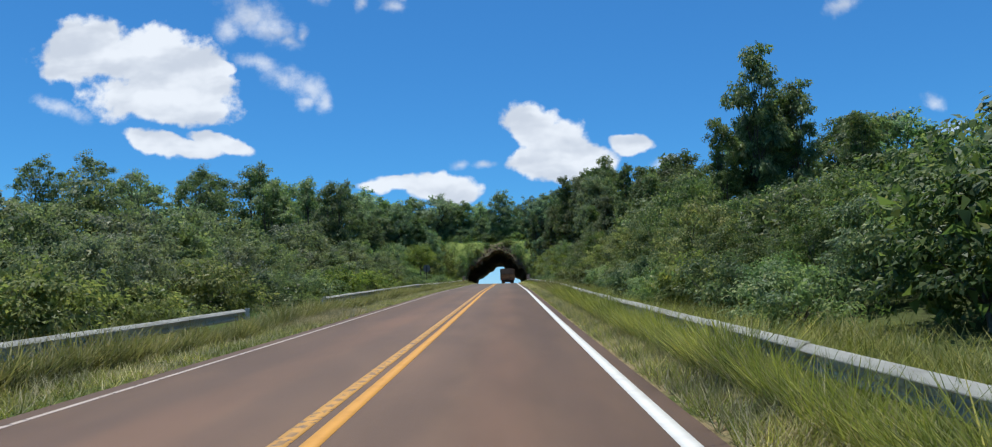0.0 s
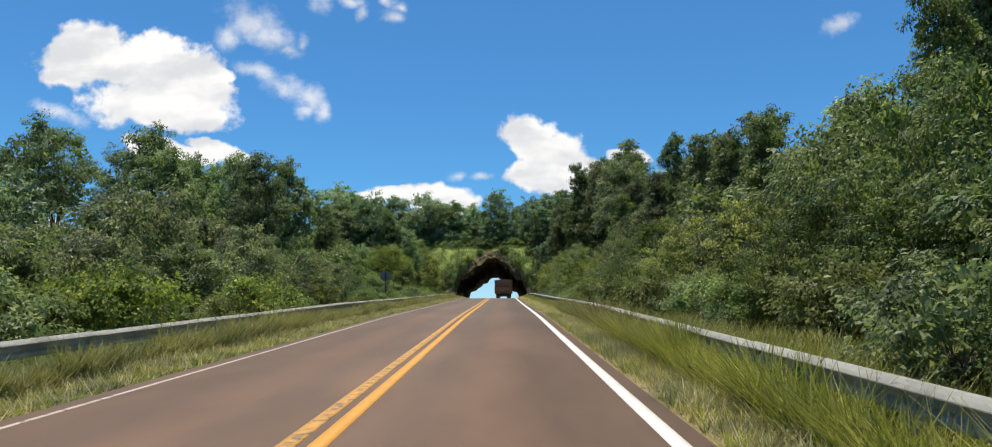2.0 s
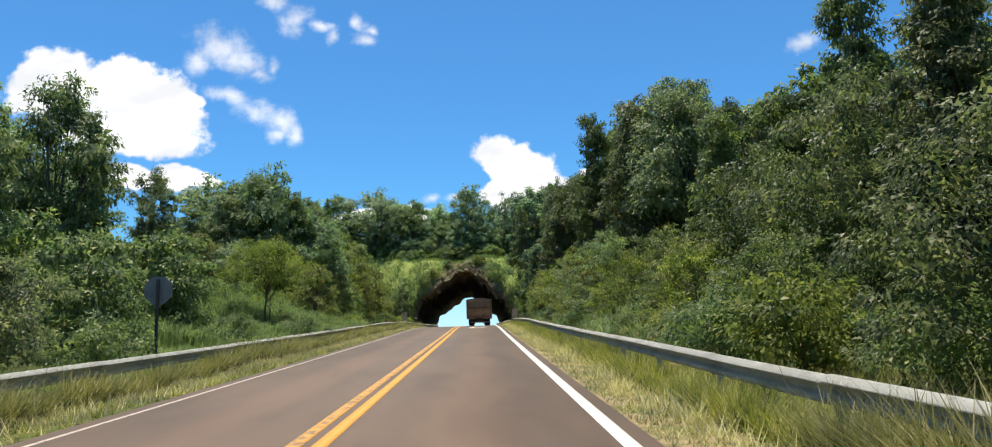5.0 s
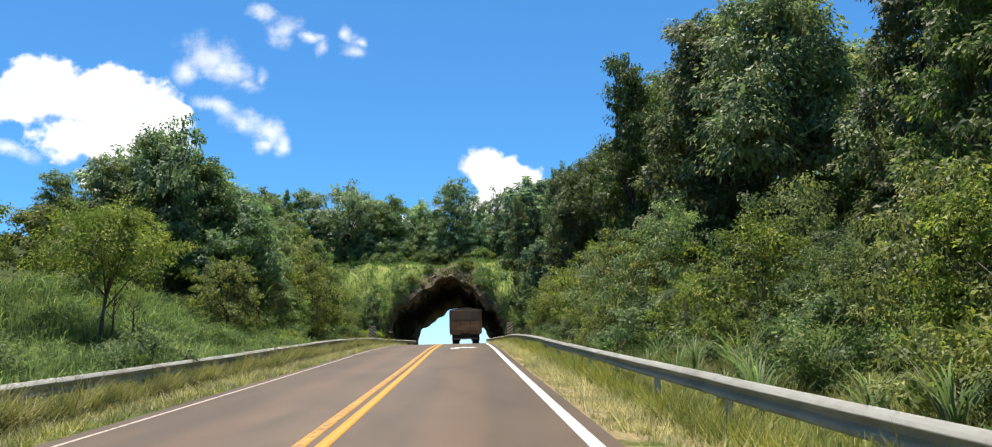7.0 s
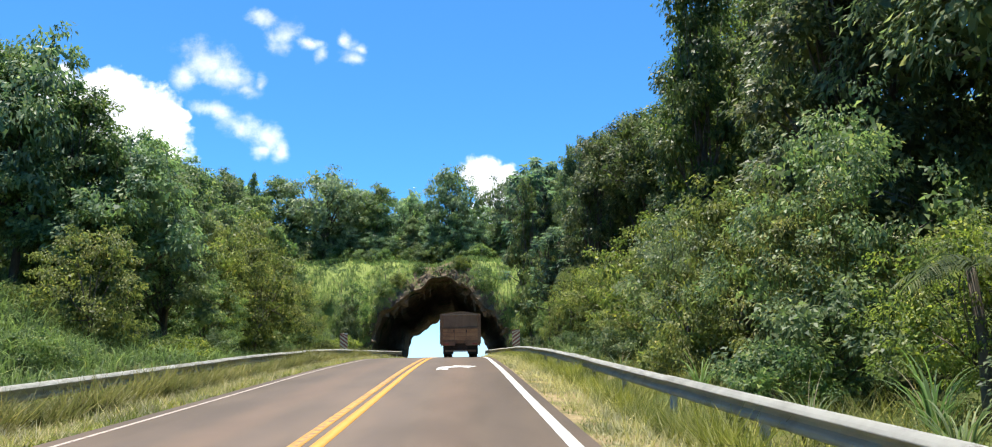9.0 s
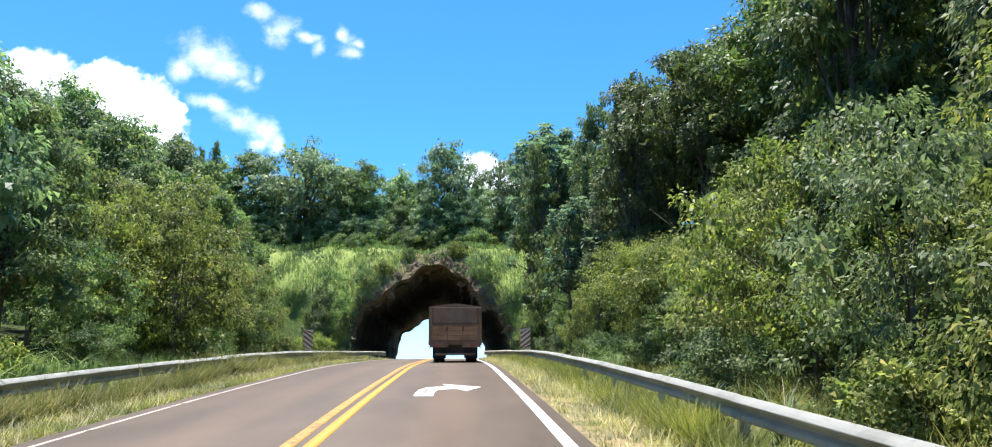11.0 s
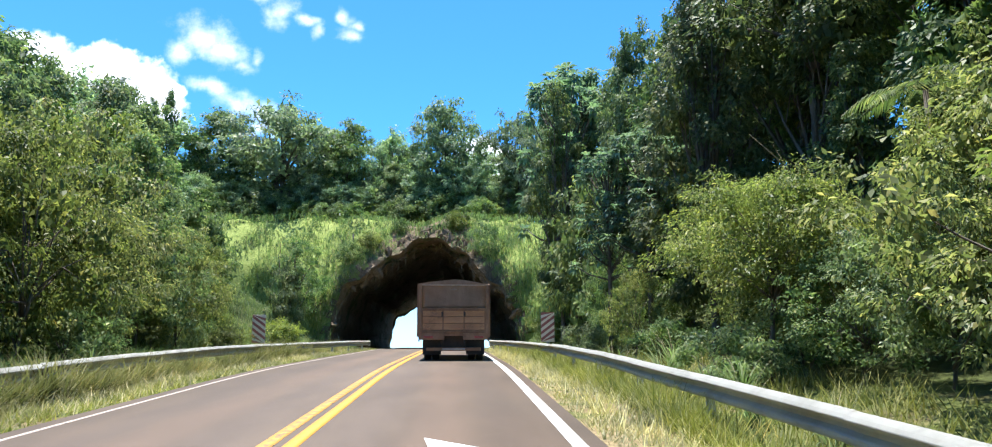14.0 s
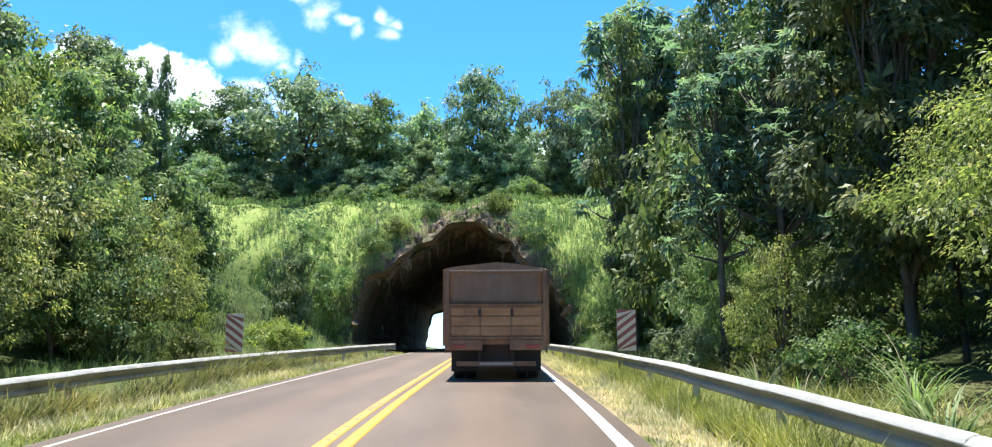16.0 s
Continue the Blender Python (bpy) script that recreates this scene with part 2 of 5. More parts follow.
def soil_material(name, floor):
    m, n = material(name)
    pos = world_place(n)
    a, b = n.noise(0.5, 5.0, 0.6, pos), n.noise(7.0, 6.0, 0.7, pos)
    col = n.ramp(b, [(0.28, (0.040, 0.052, 0.014)), (0.5, (0.085, 0.105, 0.026)), (0.72, (0.150, 0.150, 0.050))])
    col = n.mix(n.smooth(a, 0.5, 0.68), col, n.ramp(b, [(0.3, (0.120, 0.088, 0.045)), (0.7, (0.270, 0.215, 0.110))]))
    if not floor:
        col = n.mix(0.9, col, n.ramp(b, [(0.3, (0.165, 0.215, 0.055)), (0.55, (0.270, 0.315, 0.085)), (0.8, (0.400, 0.390, 0.145))]))
    east = n.add("ShaderNodeSeparateXYZ", {0: pos}).outputs[0]
    bare = n.math("MULTIPLY", n.smooth(n.math("ADD", east, n.math("MULTIPLY", a, 0.8)), 1.9, 2.3), n.math("SUBTRACT", 1.0, n.smooth(n.math("ADD", east, a), 3.3, 4.2)))
    bare = n.math("MULTIPLY", bare, n.smooth(n.noise(0.9, 4.0, 0.6, pos), 0.30, 0.55))
    col = n.mix(n.math("MULTIPLY", bare, floor * 0.9), col, n.ramp(b, [(0.3, (0.210, 0.150, 0.075)), (0.7, (0.400, 0.300, 0.165))]))
    across = n.math("ABSOLUTE", n.math("ADD", n.add("ShaderNodeSeparateXYZ", {0: pos}).outputs[0], 1.7))
    litter = n.smooth(n.math("ADD", across, n.math("MULTIPLY", a, 3.0)), 9.5, 13.0)
    col = n.mix(n.math("MULTIPLY", litter, floor), col, n.ramp(b, [(0.3, (0.032, 0.036, 0.013)), (0.55, (0.058, 0.070, 0.023)), (0.8, (0.095, 0.120, 0.036))]))
    finish(n, col, 0.95, bump=b, bump_strength=0.8, bump_distance=0.06, spec=0.1)
    return m


def rock_material():
    m, n = material("tunnel_rock")
    pos = world_place(n)
    a, b = n.noise(0.55, 6.0, 0.65, pos), n.noise(4.5, 7.0, 0.7, pos)
    col = n.ramp(b, [(0.3, (0.100, 0.070, 0.045)), (0.55, (0.205, 0.148, 0.096)), (0.75, (0.330, 0.252, 0.165))])
    col = n.mix(n.smooth(a, 0.5, 0.66), col, (0.070, 0.085, 0.032))
    finish(n, col, 0.95, bump=b, bump_strength=1.0, bump_distance=0.12, spec=0.2)
    return m


def galvanised_material():
    m, n = material("galvanised_steel")
    pos = world_place(n)
    a, b = n.noise(30.0, 3.0, 0.5, pos), n.noise(1.1, 5.0, 0.65, pos)
    col = n.mix(n.smooth(b, 0.42, 0.75), (0.52, 0.505, 0.45), (0.36, 0.345, 0.30))
    col = n.mix(n.math("MULTIPLY", n.smooth(a, 0.5, 0.8), 0.25), col, (0.44, 0.425, 0.38))
    finish(n, col, n.math("MULTIPLY_ADD", b, 0.2, 0.58), metal=0.0, spec=0.3, bump=a, bump_strength=0.08, bump_distance=0.004)
    return m


def worn_material(name, base, second, third, rough=0.75, metal=0.0, scale=3.0, streak=(1, 1, 0.3)):
    m, n = material(name)
    pos = n.add("ShaderNodeTexCoord").outputs["Object"]
    a = n.noise(scale, 6.0, 0.65, scaled(n, pos, streak))
    b = n.noise(scale * 7, 5.0, 0.7, pos)
    c = n.noise(scale * 0.35, 3.0, 0.6, pos)
    col = n.mix(n.smooth(a, 0.38, 0.64), base, second)
    col = n.mix(n.math("MULTIPLY", n.smooth(n.math("MULTIPLY_ADD", c, 0.6, n.math("MULTIPLY", b, 0.4)), 0.48, 0.62), 0.8), col, third)
    finish(n, col, rough, metal, bump=b, bump_strength=0.25, bump_distance=0.01)
    return m


def plain_material(name, color, rough=0.6, metal=0.0, emit=0.0):
    m, n = material(name)
    f = n.noise(12.0, 4.0, 0.6, n.add("ShaderNodeTexCoord").outputs["Object"])
    col = n.mix(n.smooth(f, 0.35, 0.75), color, tuple(c * 0.72 for c in color))
    finish(n, col, rough, metal, bump=f, bump_strength=0.1, bump_distance=0.004)
    return m


BARK, ASPHALT, SOIL, ROCK, ZINC = bark_material(), asphalt_material(), soil_material("verge_soil", 1.0), rock_material(), galvanised_material()
HILL_SOIL = soil_material("hillside_soil", 0.0)
YELLOW = paint_material("yellow_road_paint", (0.58, 0.270, 0.032), 0.10, 0.74)
YELLOW_WORN = paint_material("worn_yellow_road_paint", (0.53, 0.265, 0.045), 0.24, 0.68, -1.83)
WHITE = paint_material("white_road_paint", (0.66, 0.63, 0.56), 0.10, 0.76)
WHITE_WORN = paint_material("dusty_white_road_paint", (0.46, 0.37, 0.30), 0.24, 0.68)
RUST = worn_material("rusty_brown_paint", (0.205, 0.109, 0.056), (0.270, 0.155, 0.080), (0.134, 0.079, 0.048))
WOOD = worn_material("weathered_brown_boards", (0.332, 0.171, 0.080), (0.418, 0.232, 0.108), (0.189, 0.110, 0.061), 0.85, streak=(0.25, 1, 2.0))
TARP = worn_material("grey_brown_tarpaulin", (0.409, 0.276, 0.178), (0.464, 0.321, 0.209), (0.331, 0.221, 0.139), 0.8)
TARP_TOP = worn_material("dusty_brown_tarpaulin", (0.207, 0.129, 0.078), (0.259, 0.167, 0.107), (0.147, 0.095, 0.061), 0.85)
FRAME = worn_material("dark_chassis_steel", (0.030, 0.027, 0.025), (0.060, 0.048, 0.040), (0.085, 0.055, 0.040), 0.8)
RUBBER = plain_material("tyre_rubber", (0.028, 0.027, 0.027), 0.85)
STRAP = plain_material("pale_strap", (0.50, 0.42, 0.34), 0.7)
RED = plain_material("dull_red_plastic", (0.33, 0.045, 0.030), 0.35)
CABPAINT = plain_material("cream_cab_paint", (0.55, 0.50, 0.42), 0.4)
GLASS_DARK = plain_material("dark_window_glass", (0.02, 0.025, 0.03), 0.08)
SIGN_WHITE = worn_material("faded_white_sign_paint", (0.94, 0.74, 0.53), (0.88, 0.67, 0.47), (0.74, 0.56, 0.40), 0.5)
SIGN_RED = worn_material("faded_red_brown_sign_paint", (0.406, 0.109, 0.070), (0.441, 0.132, 0.088), (0.336, 0.092, 0.061), 0.5)
SIGN_GREY = worn_material("grey_sign_back", (0.15, 0.14, 0.125), (0.20, 0.185, 0.165), (0.11, 0.10, 0.09), 0.7, 0.0)
ROOT = plain_material("dead_brown_roots", (0.235, 0.180, 0.112), 0.9)
STRAW = plain_material("dry_stems", (0.33, 0.27, 0.16), 0.9)

# ---- building helpers ----


def part(name, bm, mat, parent=None, label="", smooth=False):
    me = bpy.data.meshes.new(name)
    bm.to_mesh(me)
    bm.free()
    me.materials.append(mat)
    if smooth:
        me.polygons.foreach_set("use_smooth", [True] * len(me.polygons))
    ob = new(name, me)
    ob.parent = parent
    return tagged(ob, label) if label else ob


def from_arrays(name, verts, faces, mat, parent=None, smooth=False):
    """verts (n,3), faces (m,k): one mesh of faces that all have k corners."""
    me = bpy.data.meshes.new(name)
    k = faces.shape[1]
    me.vertices.add(len(verts))
    me.vertices.foreach_set("co", np.ascontiguousarray(verts, dtype=np.float32).ravel())
    me.loops.add(faces.size)
    me.loops.foreach_set("vertex_index", np.ascontiguousarray(faces, dtype=np.int32).ravel())
    me.polygons.add(len(faces))
    me.polygons.foreach_set("loop_start", np.arange(0, faces.size, k, dtype=np.int32))
    me.polygons.foreach_set("loop_total", np.full(len(faces), k, dtype=np.int32))
    me.update(calc_edges=True)
    me.validate()
    me.materials.append(mat)
    if smooth:
        me.polygons.foreach_set("use_smooth", [True] * len(me.polygons))
    ob = new(name, me)
    ob.parent = parent
    return ob


def box(bm, x0, x1, y0, y1, z0, z1, bevel=0.0):
    geom = bmesh.ops.create_cube(bm, size=1.0)
    vs = geom["verts"]
    for v in vs:
        v.co = Vector((x0 + (v.co.x + 0.5) * (x1 - x0), y0 + (v.co.y + 0.5) * (y1 - y0), z0 + (v.co.z + 0.5) * (z1 - z0)))
    if bevel:
        es = list({e for v in vs for e in v.link_edges})
        bmesh.ops.bevel(bm, geom=es, offset=bevel, segments=2, affect="EDGES", profile=0.6)
    return bm


def boxed(*a, **k):
    return box(bmesh.new(), *a, **k)


def tube(bm, points, radii, sides=8):
    """A tapered round limb along points."""
    rings = []
    pts = [Vector(p) for p in points]
    for i, p in enumerate(pts):
        d = (pts[min(i + 1, len(pts) - 1)] - pts[max(i - 1, 0)]).normalized()
        a = d.orthogonal().normalized()
        b = d.cross(a)
        rings.append([bm.verts.new(p + (a * math.cos(t) + b * math.sin(t)) * radii[i]) for t in [2 * math.pi * k / sides for k in range(sides)]])
    for r0, r1 in zip(rings, rings[1:]):
        for k in range(sides):
            bm.faces.new((r0[k], r0[(k + 1) % sides], r1[(k + 1) % sides], r1[k]))
    bm.faces.new(rings[0][::-1])
    bm.faces.new(rings[-1])
    return bm


def empty(name):
    ob = new(name)
    ob.empty_display_size = 0.3
    return ob


def step(x, a, b):
    t = np.clip((np.asarray(x, dtype=float) - a) / (b - a), 0, 1)
    return t * t * (3 - 2 * t)


def place_thing(proto, m):
    """The first call puts the thing itself at m, the later ones a copy."""
    if not proto.get("set_down"):
        proto["set_down"] = 1
        proto.matrix_basis = m
        return proto
    return copy_thing(proto, m @ Matrix.Diagonal((*[1 / s for s in proto.scale], 1)))


# ---- lie of the land ----
ROAD_Y = [-4000, -20, 20, 60, 85, 105, 120, 135, 150, 165, 172, 200, 224, 300, 600, 4000]
ROAD_Z = [0, 0, 0, 0.06, -0.08, -0.18, -0.22, -0.44, -0.99, -1.58, -1.90, -3.30, -4.90, -9.5, -22.0, -60.0]
EDGE_R, EDGE_L = 2.0, -5.3
MOUTH, EXIT, AXIS = 172.0, 224.0, -2.1


LIFT = GRADE * MOUTH


def climb(y):
    return GRADE * np.clip(y, -120, 262)


def road_z(y):
    y = np.asarray(y, dtype=float)
    return sum(np.interp(y + o, ROAD_Y, ROAD_Z) for o in (-4, -2, 0, 2, 4)) / 5 + climb(y)


def ripple(x, y, s):
    return np.sin(x * 1.7 * s + 1.3 * np.sin(y * 0.9 * s)) * np.sin(y * 1.3 * s + 0.7 * np.sin(x * 1.1 * s))


def ground_z(x, y):
    x, y = np.asarray(x, dtype=float), np.asarray(y, dtype=float)
    r, l = np.maximum(x - EDGE_R, 0), np.maximum(EDGE_L - x, 0)
    near_hill = step(y, 146, 170) * (1 - step(y, 224, 250))
    right = -0.07 * np.minimum(r, 1.6) + 0.11 * np.clip(r - 2.6, 0, 40) + 0.16 * np.clip(r - 9, 0, 30)
    rise = 0.03 + 0.15 * step(y, 75, 108)
    left = -0.06 * np.minimum(l, 2.0) + rise * np.clip(l - 3.2, 0, 9) + 0.10 * np.clip(l - 12, 0, 40)
    left = left + 0.30 * np.clip(l - 4.9, 0, 7) * step(y, 97, 106) * (1 - step(y, 119, 127))
    bank = near_hill * (0.55 * np.clip(r - 3.0, 0, 16) + 0.5 * np.clip(l - 4.2, 0, 18))
    off = np.minimum((r + l) * 0.5, 1.0)
    z = np.where(r > 0, right, left) + bank + off * (0.05 * ripple(x, y, 1.0) + 0.09 * ripple(x + 5, y, 0.33))
    on_road = (r + l) <= 0
    return road_z(y) + z - np.where(on_road, 0.10, 0.03)


def sheet(name, xs, ys, zf, mat):
    X, Y = np.meshgrid(xs, ys)
    v = np.stack([X, Y, zf(X, Y)], -1).reshape(-1, 3)
    nx = len(xs)
    i = (np.arange(len(ys) - 1)[:, None] * nx + np.arange(nx - 1)[None, :]).ravel()
    return from_arrays(name, v, np.stack([i, i + 1, i + nx + 1, i + nx], -1), mat, smooth=True)


def build_ground():
    xs = np.concatenate([[-4000, -1200, -400, -160, -100], np.arange(-80, -20, 4), np.arange(-20, -5.5, 0.75), [-5.31, -5.29], np.arange(-5, 2, 1.0), [1.99, 2.01],
                         np.arange(2.5, 16, 0.75), np.arange(16, 80, 4), [100, 160, 400, 1200, 4000]])
    ys = np.concatenate([[-4000, -1200, -400, -150, -80], np.arange(-50, 262, 1.5), [300, 400, 600, 1200, 4000]])
    tagged(sheet("ground", xs, ys, ground_z, SOIL), "grassy reddish-brown soil of the verges and forest floor", "ground", kind="structure")


def ribbon(name, x0, x1, y0, y1, lift, mat, stepy=1.5, thick=0.0):
    """A strip along the road between two sideways offsets, with its own thickness."""
    ys = np.linspace(y0, y1, max(2, int((y1 - y0) / stepy)))
    n = len(ys)
    z = road_z(ys) + lift
    v = np.concatenate([np.stack([np.full(n, x), ys, z + dz], -1) for x, dz in ((x0, -thick), (x0, 0), (x1, 0), (x1, -thick))])
    i = np.arange(n - 1)
    f = np.concatenate([np.stack([i + a * n, i + b * n, i + b * n + 1, i + a * n + 1], -1) for a, b in ((0, 1), (1, 2), (2, 3))])
    return from_arrays(name, v, f, mat)


def build_road():
    tagged(ribbon("road", EDGE_L, EDGE_R, -60, 420, 0.0, ASPHALT, 1.0, 0.14), "worn brownish two-lane asphalt road with faint tyre tracks", "road", kind="structure")
    for nm, x0, x1, mat, lab in (("centre_line", -1.63, -1.45, YELLOW, "solid yellow painted centre line on the asphalt"),
                                 ("centre_line", -1.92, -1.74, YELLOW_WORN, "chipped and worn yellow painted centre line"),
                                 ("edge_line", 1.60, 1.78, WHITE, "solid white painted edge line on the asphalt"),
                                 ("edge_line", -5.04, -4.96, WHITE_WORN, "thin dusty white painted edge line")):
        tagged(ribbon(nm, x0, x1, -60, 400, 0.005, mat, 1.0, 0.004), lab, "road marking", kind="structure")
    # turn arrow on the asphalt
    bm = bmesh.new()
    outer = [(-0.64, 119.55), (-0.64, 120.45), (-0.60, 121.35), (-0.47, 121.95), (-0.25, 122.20), (0.02, 122.30)]
    inner = [(-0.22, 119.55), (-0.22, 120.45), (-0.18, 121.05), (-0.08, 121.30), (0.10, 121.43), (0.30, 121.47)]
    vs = [[bm.verts.new((x, y, float(road_z(y)) + 0.006)) for x, y in row] for row in (outer, inner)]
    for k in range(len(outer) - 1):
        bm.faces.new((vs[0][k], vs[1][k], vs[1][k + 1], vs[0][k + 1]))
    head = [bm.verts.new((x, y, float(road_z(y)) + 0.006)) for x, y in ((-0.08, 123.20), (0.89, 122.12), (0.50, 120.85))]
    bm.faces.new((head[0], vs[0][-1], vs[1][-1], head[2], head[1]))
    arrow = tagged(part("turn_arrow", bm, WHITE), "white painted right-curving arrow with dark worn marks on its tail", "road marking", kind="structure")
    rng = random.Random(6)
    for k in range(8):
        x, y = -0.50 + 0.013 * k + rng.uniform(-0.02, 0.02), 119.75 + 0.20 * k
        w, l, s = rng.uniform(0.025, 0.06), rng.uniform(0.05, 0.10), rng.uniform(-0.02, 0.05)
        b = bmesh.new()
        b.faces.new([b.verts.new((px, py, float(road_z(py)) + 0.0085)) for px, py in ((x - w, y - l), (x + w * 0.7, y - l * 0.6), (x + w + s, y + l), (x - w * 0.5 + s, y + l * 0.7))])
        part("worn_patch", b, ASPHALT, arrow)


build_ground()
build_road()


# ---- tunnel hill ----
def arch_point(t, grow=0.0):
    """The mouth's outline: t from 0 (right foot) over the crown to 1 (left foot), in x and height over the road."""
    a = math.pi * t
    c, s = math.cos(a), math.sin(a)
    e = 2 / 2.25
    wob = 0.30 * math.sin(7 * t + 1) + 0.24 * math.sin(17 * t) + 0.14 * math.sin(41 * t) + 0.10 * math.sin(73 * t)
    rx, rz = 6.6 + grow + wob, 7.2 + grow + wob + 1.2 * math.exp(-((t - 0.49) / 0.15) ** 2)
    return math.copysign(abs(c) ** e, c) * rx, max(abs(s) ** e * rz, 0.0)


HILL_TOP = 8.9


def hill_point(x, w):
    """The hill's front: up to HILL_TOP a steep face, above it the flatter top."""
    side = max(abs(x - AXIS) - 12.0, 0.0)
    flank = float(step(abs(x - AXIS), 6.0, 9.0))
    face = lambda h: MOUTH + (0.16 + 0.20 * flank) * max(h + 2, 0) + (0.95 - 0.15 * flank) * max(h - 4.4, 0) - 0.40 * side
    top = HILL_TOP + 0.35 * math.sin(x * 0.35) + 0.25 * math.sin(x * 0.9 + 1)
    wob = 0.35 * math.sin(x * 0.8 + w * 0.5) + 0.25 * math.sin(x * 1.9 - w * 1.3)
    if w < top:
        return Vector((x, face(w) + wob, w + LIFT))
    return Vector((x, face(top) + wob + (w - top) * 4.0, LIFT + top + (w - top) * 0.25))


def hill_side(name, flip, label):
    foot = -2.3
    ds = [0, 0.35, 0.8, 1.4, 2.1, 3.0, 4.0, 5.2, 6.6, 8.4, 10.6, 13.5, 17, 22, 30, 42, 60]
    cols = 84
    bm = bmesh.new()
    grid = []
    for k, d in enumerate(ds):
        row = []
        for j in range(cols + 1):
            t = j / cols
            ax, az = arch_point(t)
            a = math.pi * t
            x, w = AXIS + ax + d * math.cos(a) * 1.15, foot + az + d * math.sin(a)
            w = min(w, HILL_TOP + 5.2)
            p = hill_point(x, w)
            if k and d < 5:
                p.y += 0.22 * noise.noise(Vector((x * 0.9, w * 0.9, 3.0))) + 0.12 * noise.noise(Vector((x * 3, w * 3, 8.0)))
            if flip:
                p.y = MOUTH + EXIT - p.y
                p.z += (-0.5 if w < HILL_TOP - 1 else -0.5 * max(0.0, (HILL_TOP + 2 - w) / 3))
            row.append(bm.verts.new(p))
        grid.append(row)
    for k, (r0, r1) in enumerate(zip(grid, grid[1:])):
        for j in range(cols):
            f = bm.faces.new((r0[j], r1[j], r1[j + 1], r0[j + 1]))
            t = (j + 0.5) / cols
            f.material_index = int(k < 1 + 4.6 * math.exp(-((t - 0.47) / 0.17) ** 2) + 0.8 * math.sin(j * 1.7))
    bmesh.ops.recalc_face_normals(bm, faces=bm.faces[:])
    ob = part(name, bm, HILL_SOIL, smooth=True)
    ob.data.materials.append(ROCK)
    return tagged(ob, label, "hillside", kind="structure")


def build_tunnel():
    hill_side("hillside", False, "steep grassy hillside above the rough tunnel mouth")
    hill_side("hillside", True, "far side of the hill round the tunnel exit")
    bm = bmesh.new()
    rings, cols = [], 60
    ys = [MOUTH + 0.1, MOUTH + 0.5, MOUTH + 0.9] + list(np.linspace(MOUTH + 1.6, EXIT - 1, 40)) + [EXIT - 0.1]
    for i, y in enumerate(ys):
        row = []
        for j in range(cols + 1):
            ax, az = arch_point(j / cols, 0.25 if i == 0 else 0.1)
            rough = 0.35 * noise.noise(Vector((ax * 0.6, y * 0.45, az * 0.6))) + 0.15 * noise.noise(Vector((ax * 1.9, y * 1.6, az * 1.9)))
            k = 1 + (rough / 7 if i > 1 else 0)
            row.append(bm.verts.new((AXIS + ax * k, y + (0.25 * noise.noise(Vector((ax * 1.2, az * 1.2, 1.0))) if i < 3 else 0), float(road_z(y)) - 0.25 + az * k)))
        rings.append(row)
    for r0, r1 in zip(rings, rings[1:]):
        for j in range(cols):
            bm.faces.new((r0[j], r0[j + 1], r1[j + 1], r1[j]))
    tagged(part("tunnel_lining", bm, ROCK, smooth=False), "rough dark rock lining of the unlit road tunnel", "tunnel", kind="structure")
    # broken rock collar round the mouth, stones picked out one by one
    collar = empty("rock_collar")
    collar.location = (AXIS, MOUTH, LIFT - 1.9)
    tagged(collar, "broken brown rock edge round the tunnel mouth", "rock face", kind="structure")
    rng = random.Random(5)
    shapes = []
    for s in range(5):
        b = bmesh.new()
        bmesh.ops.create_icosphere(b, subdivisions=1, radius=0.5)
        for v in b.verts:
            v.co *= 0.75 + 0.5 * rng.random()
        me = bpy.data.meshes.new("stone")
        b.to_mesh(me)
        b.free()
        me.materials.append(ROCK)
        shapes.append(me)
    for k in range(100):
        t = rng.gauss(0.47, 0.12) if k % 5 else rng.uniform(0.06, 0.94)
        ax, az = arch_point(t)
        d = rng.uniform(-0.05, 0.35) + (rng.uniform(0, 1.4) if 0.3 < t < 0.66 else 0)
        a = math.pi * t
        x, w = AXIS + ax + d * math.cos(a), -2.3 + az + d * math.sin(a)
        st = new("stone", shapes[k % 5])
        st.parent = collar
        sc = rng.uniform(0.35, 1.0)
        st.matrix_basis = Matrix.Translation(hill_point(x, w) - collar.location + Vector((0, -0.05, 0))) @ Euler((rng.random() * 6, rng.random() * 6, rng.random() * 6)).to_matrix().to_4x4() @ Matrix.Diagonal((sc * 1.3, sc * 0.6, sc, 1))


build_tunnel()


# ---- plants ----
def leaf_mesh(name, at, along, up, length, width, mat, parent, droop=0.15, corners=4):
    """Many folded leaves of three or four corners: places, directions and normals as (n,3), lengths and widths as (n,)."""
    along = along / np.linalg.norm(along, axis=1)[:, None]
    side = np.cross(along, up)
    side /= np.linalg.norm(side, axis=1)[:, None] + 1e-9
    up = np.cross(side, along)
    L, W = length[:, None], width[:, None]
    mid = at + along * L * 0.45
    if corners == 3:
        v = np.stack([at - side * W * 0.5, mid + side * W * 0.62 + up * W * 0.2, at + along * L - up * L * droop], 1).reshape(-1, 3)
        return from_arrays(name, v, np.arange(len(at) * 3).reshape(-1, 3), mat, parent)
    v = np.stack([at, mid + side * W * 0.5 + up * W * 0.18, at + along * L - up * L * droop, mid - side * W * 0.5 + up * W * 0.18], 1).reshape(-1, 3)
    return from_arrays(name, v, np.arange(len(at) * 4).reshape(-1, 4), mat, parent)


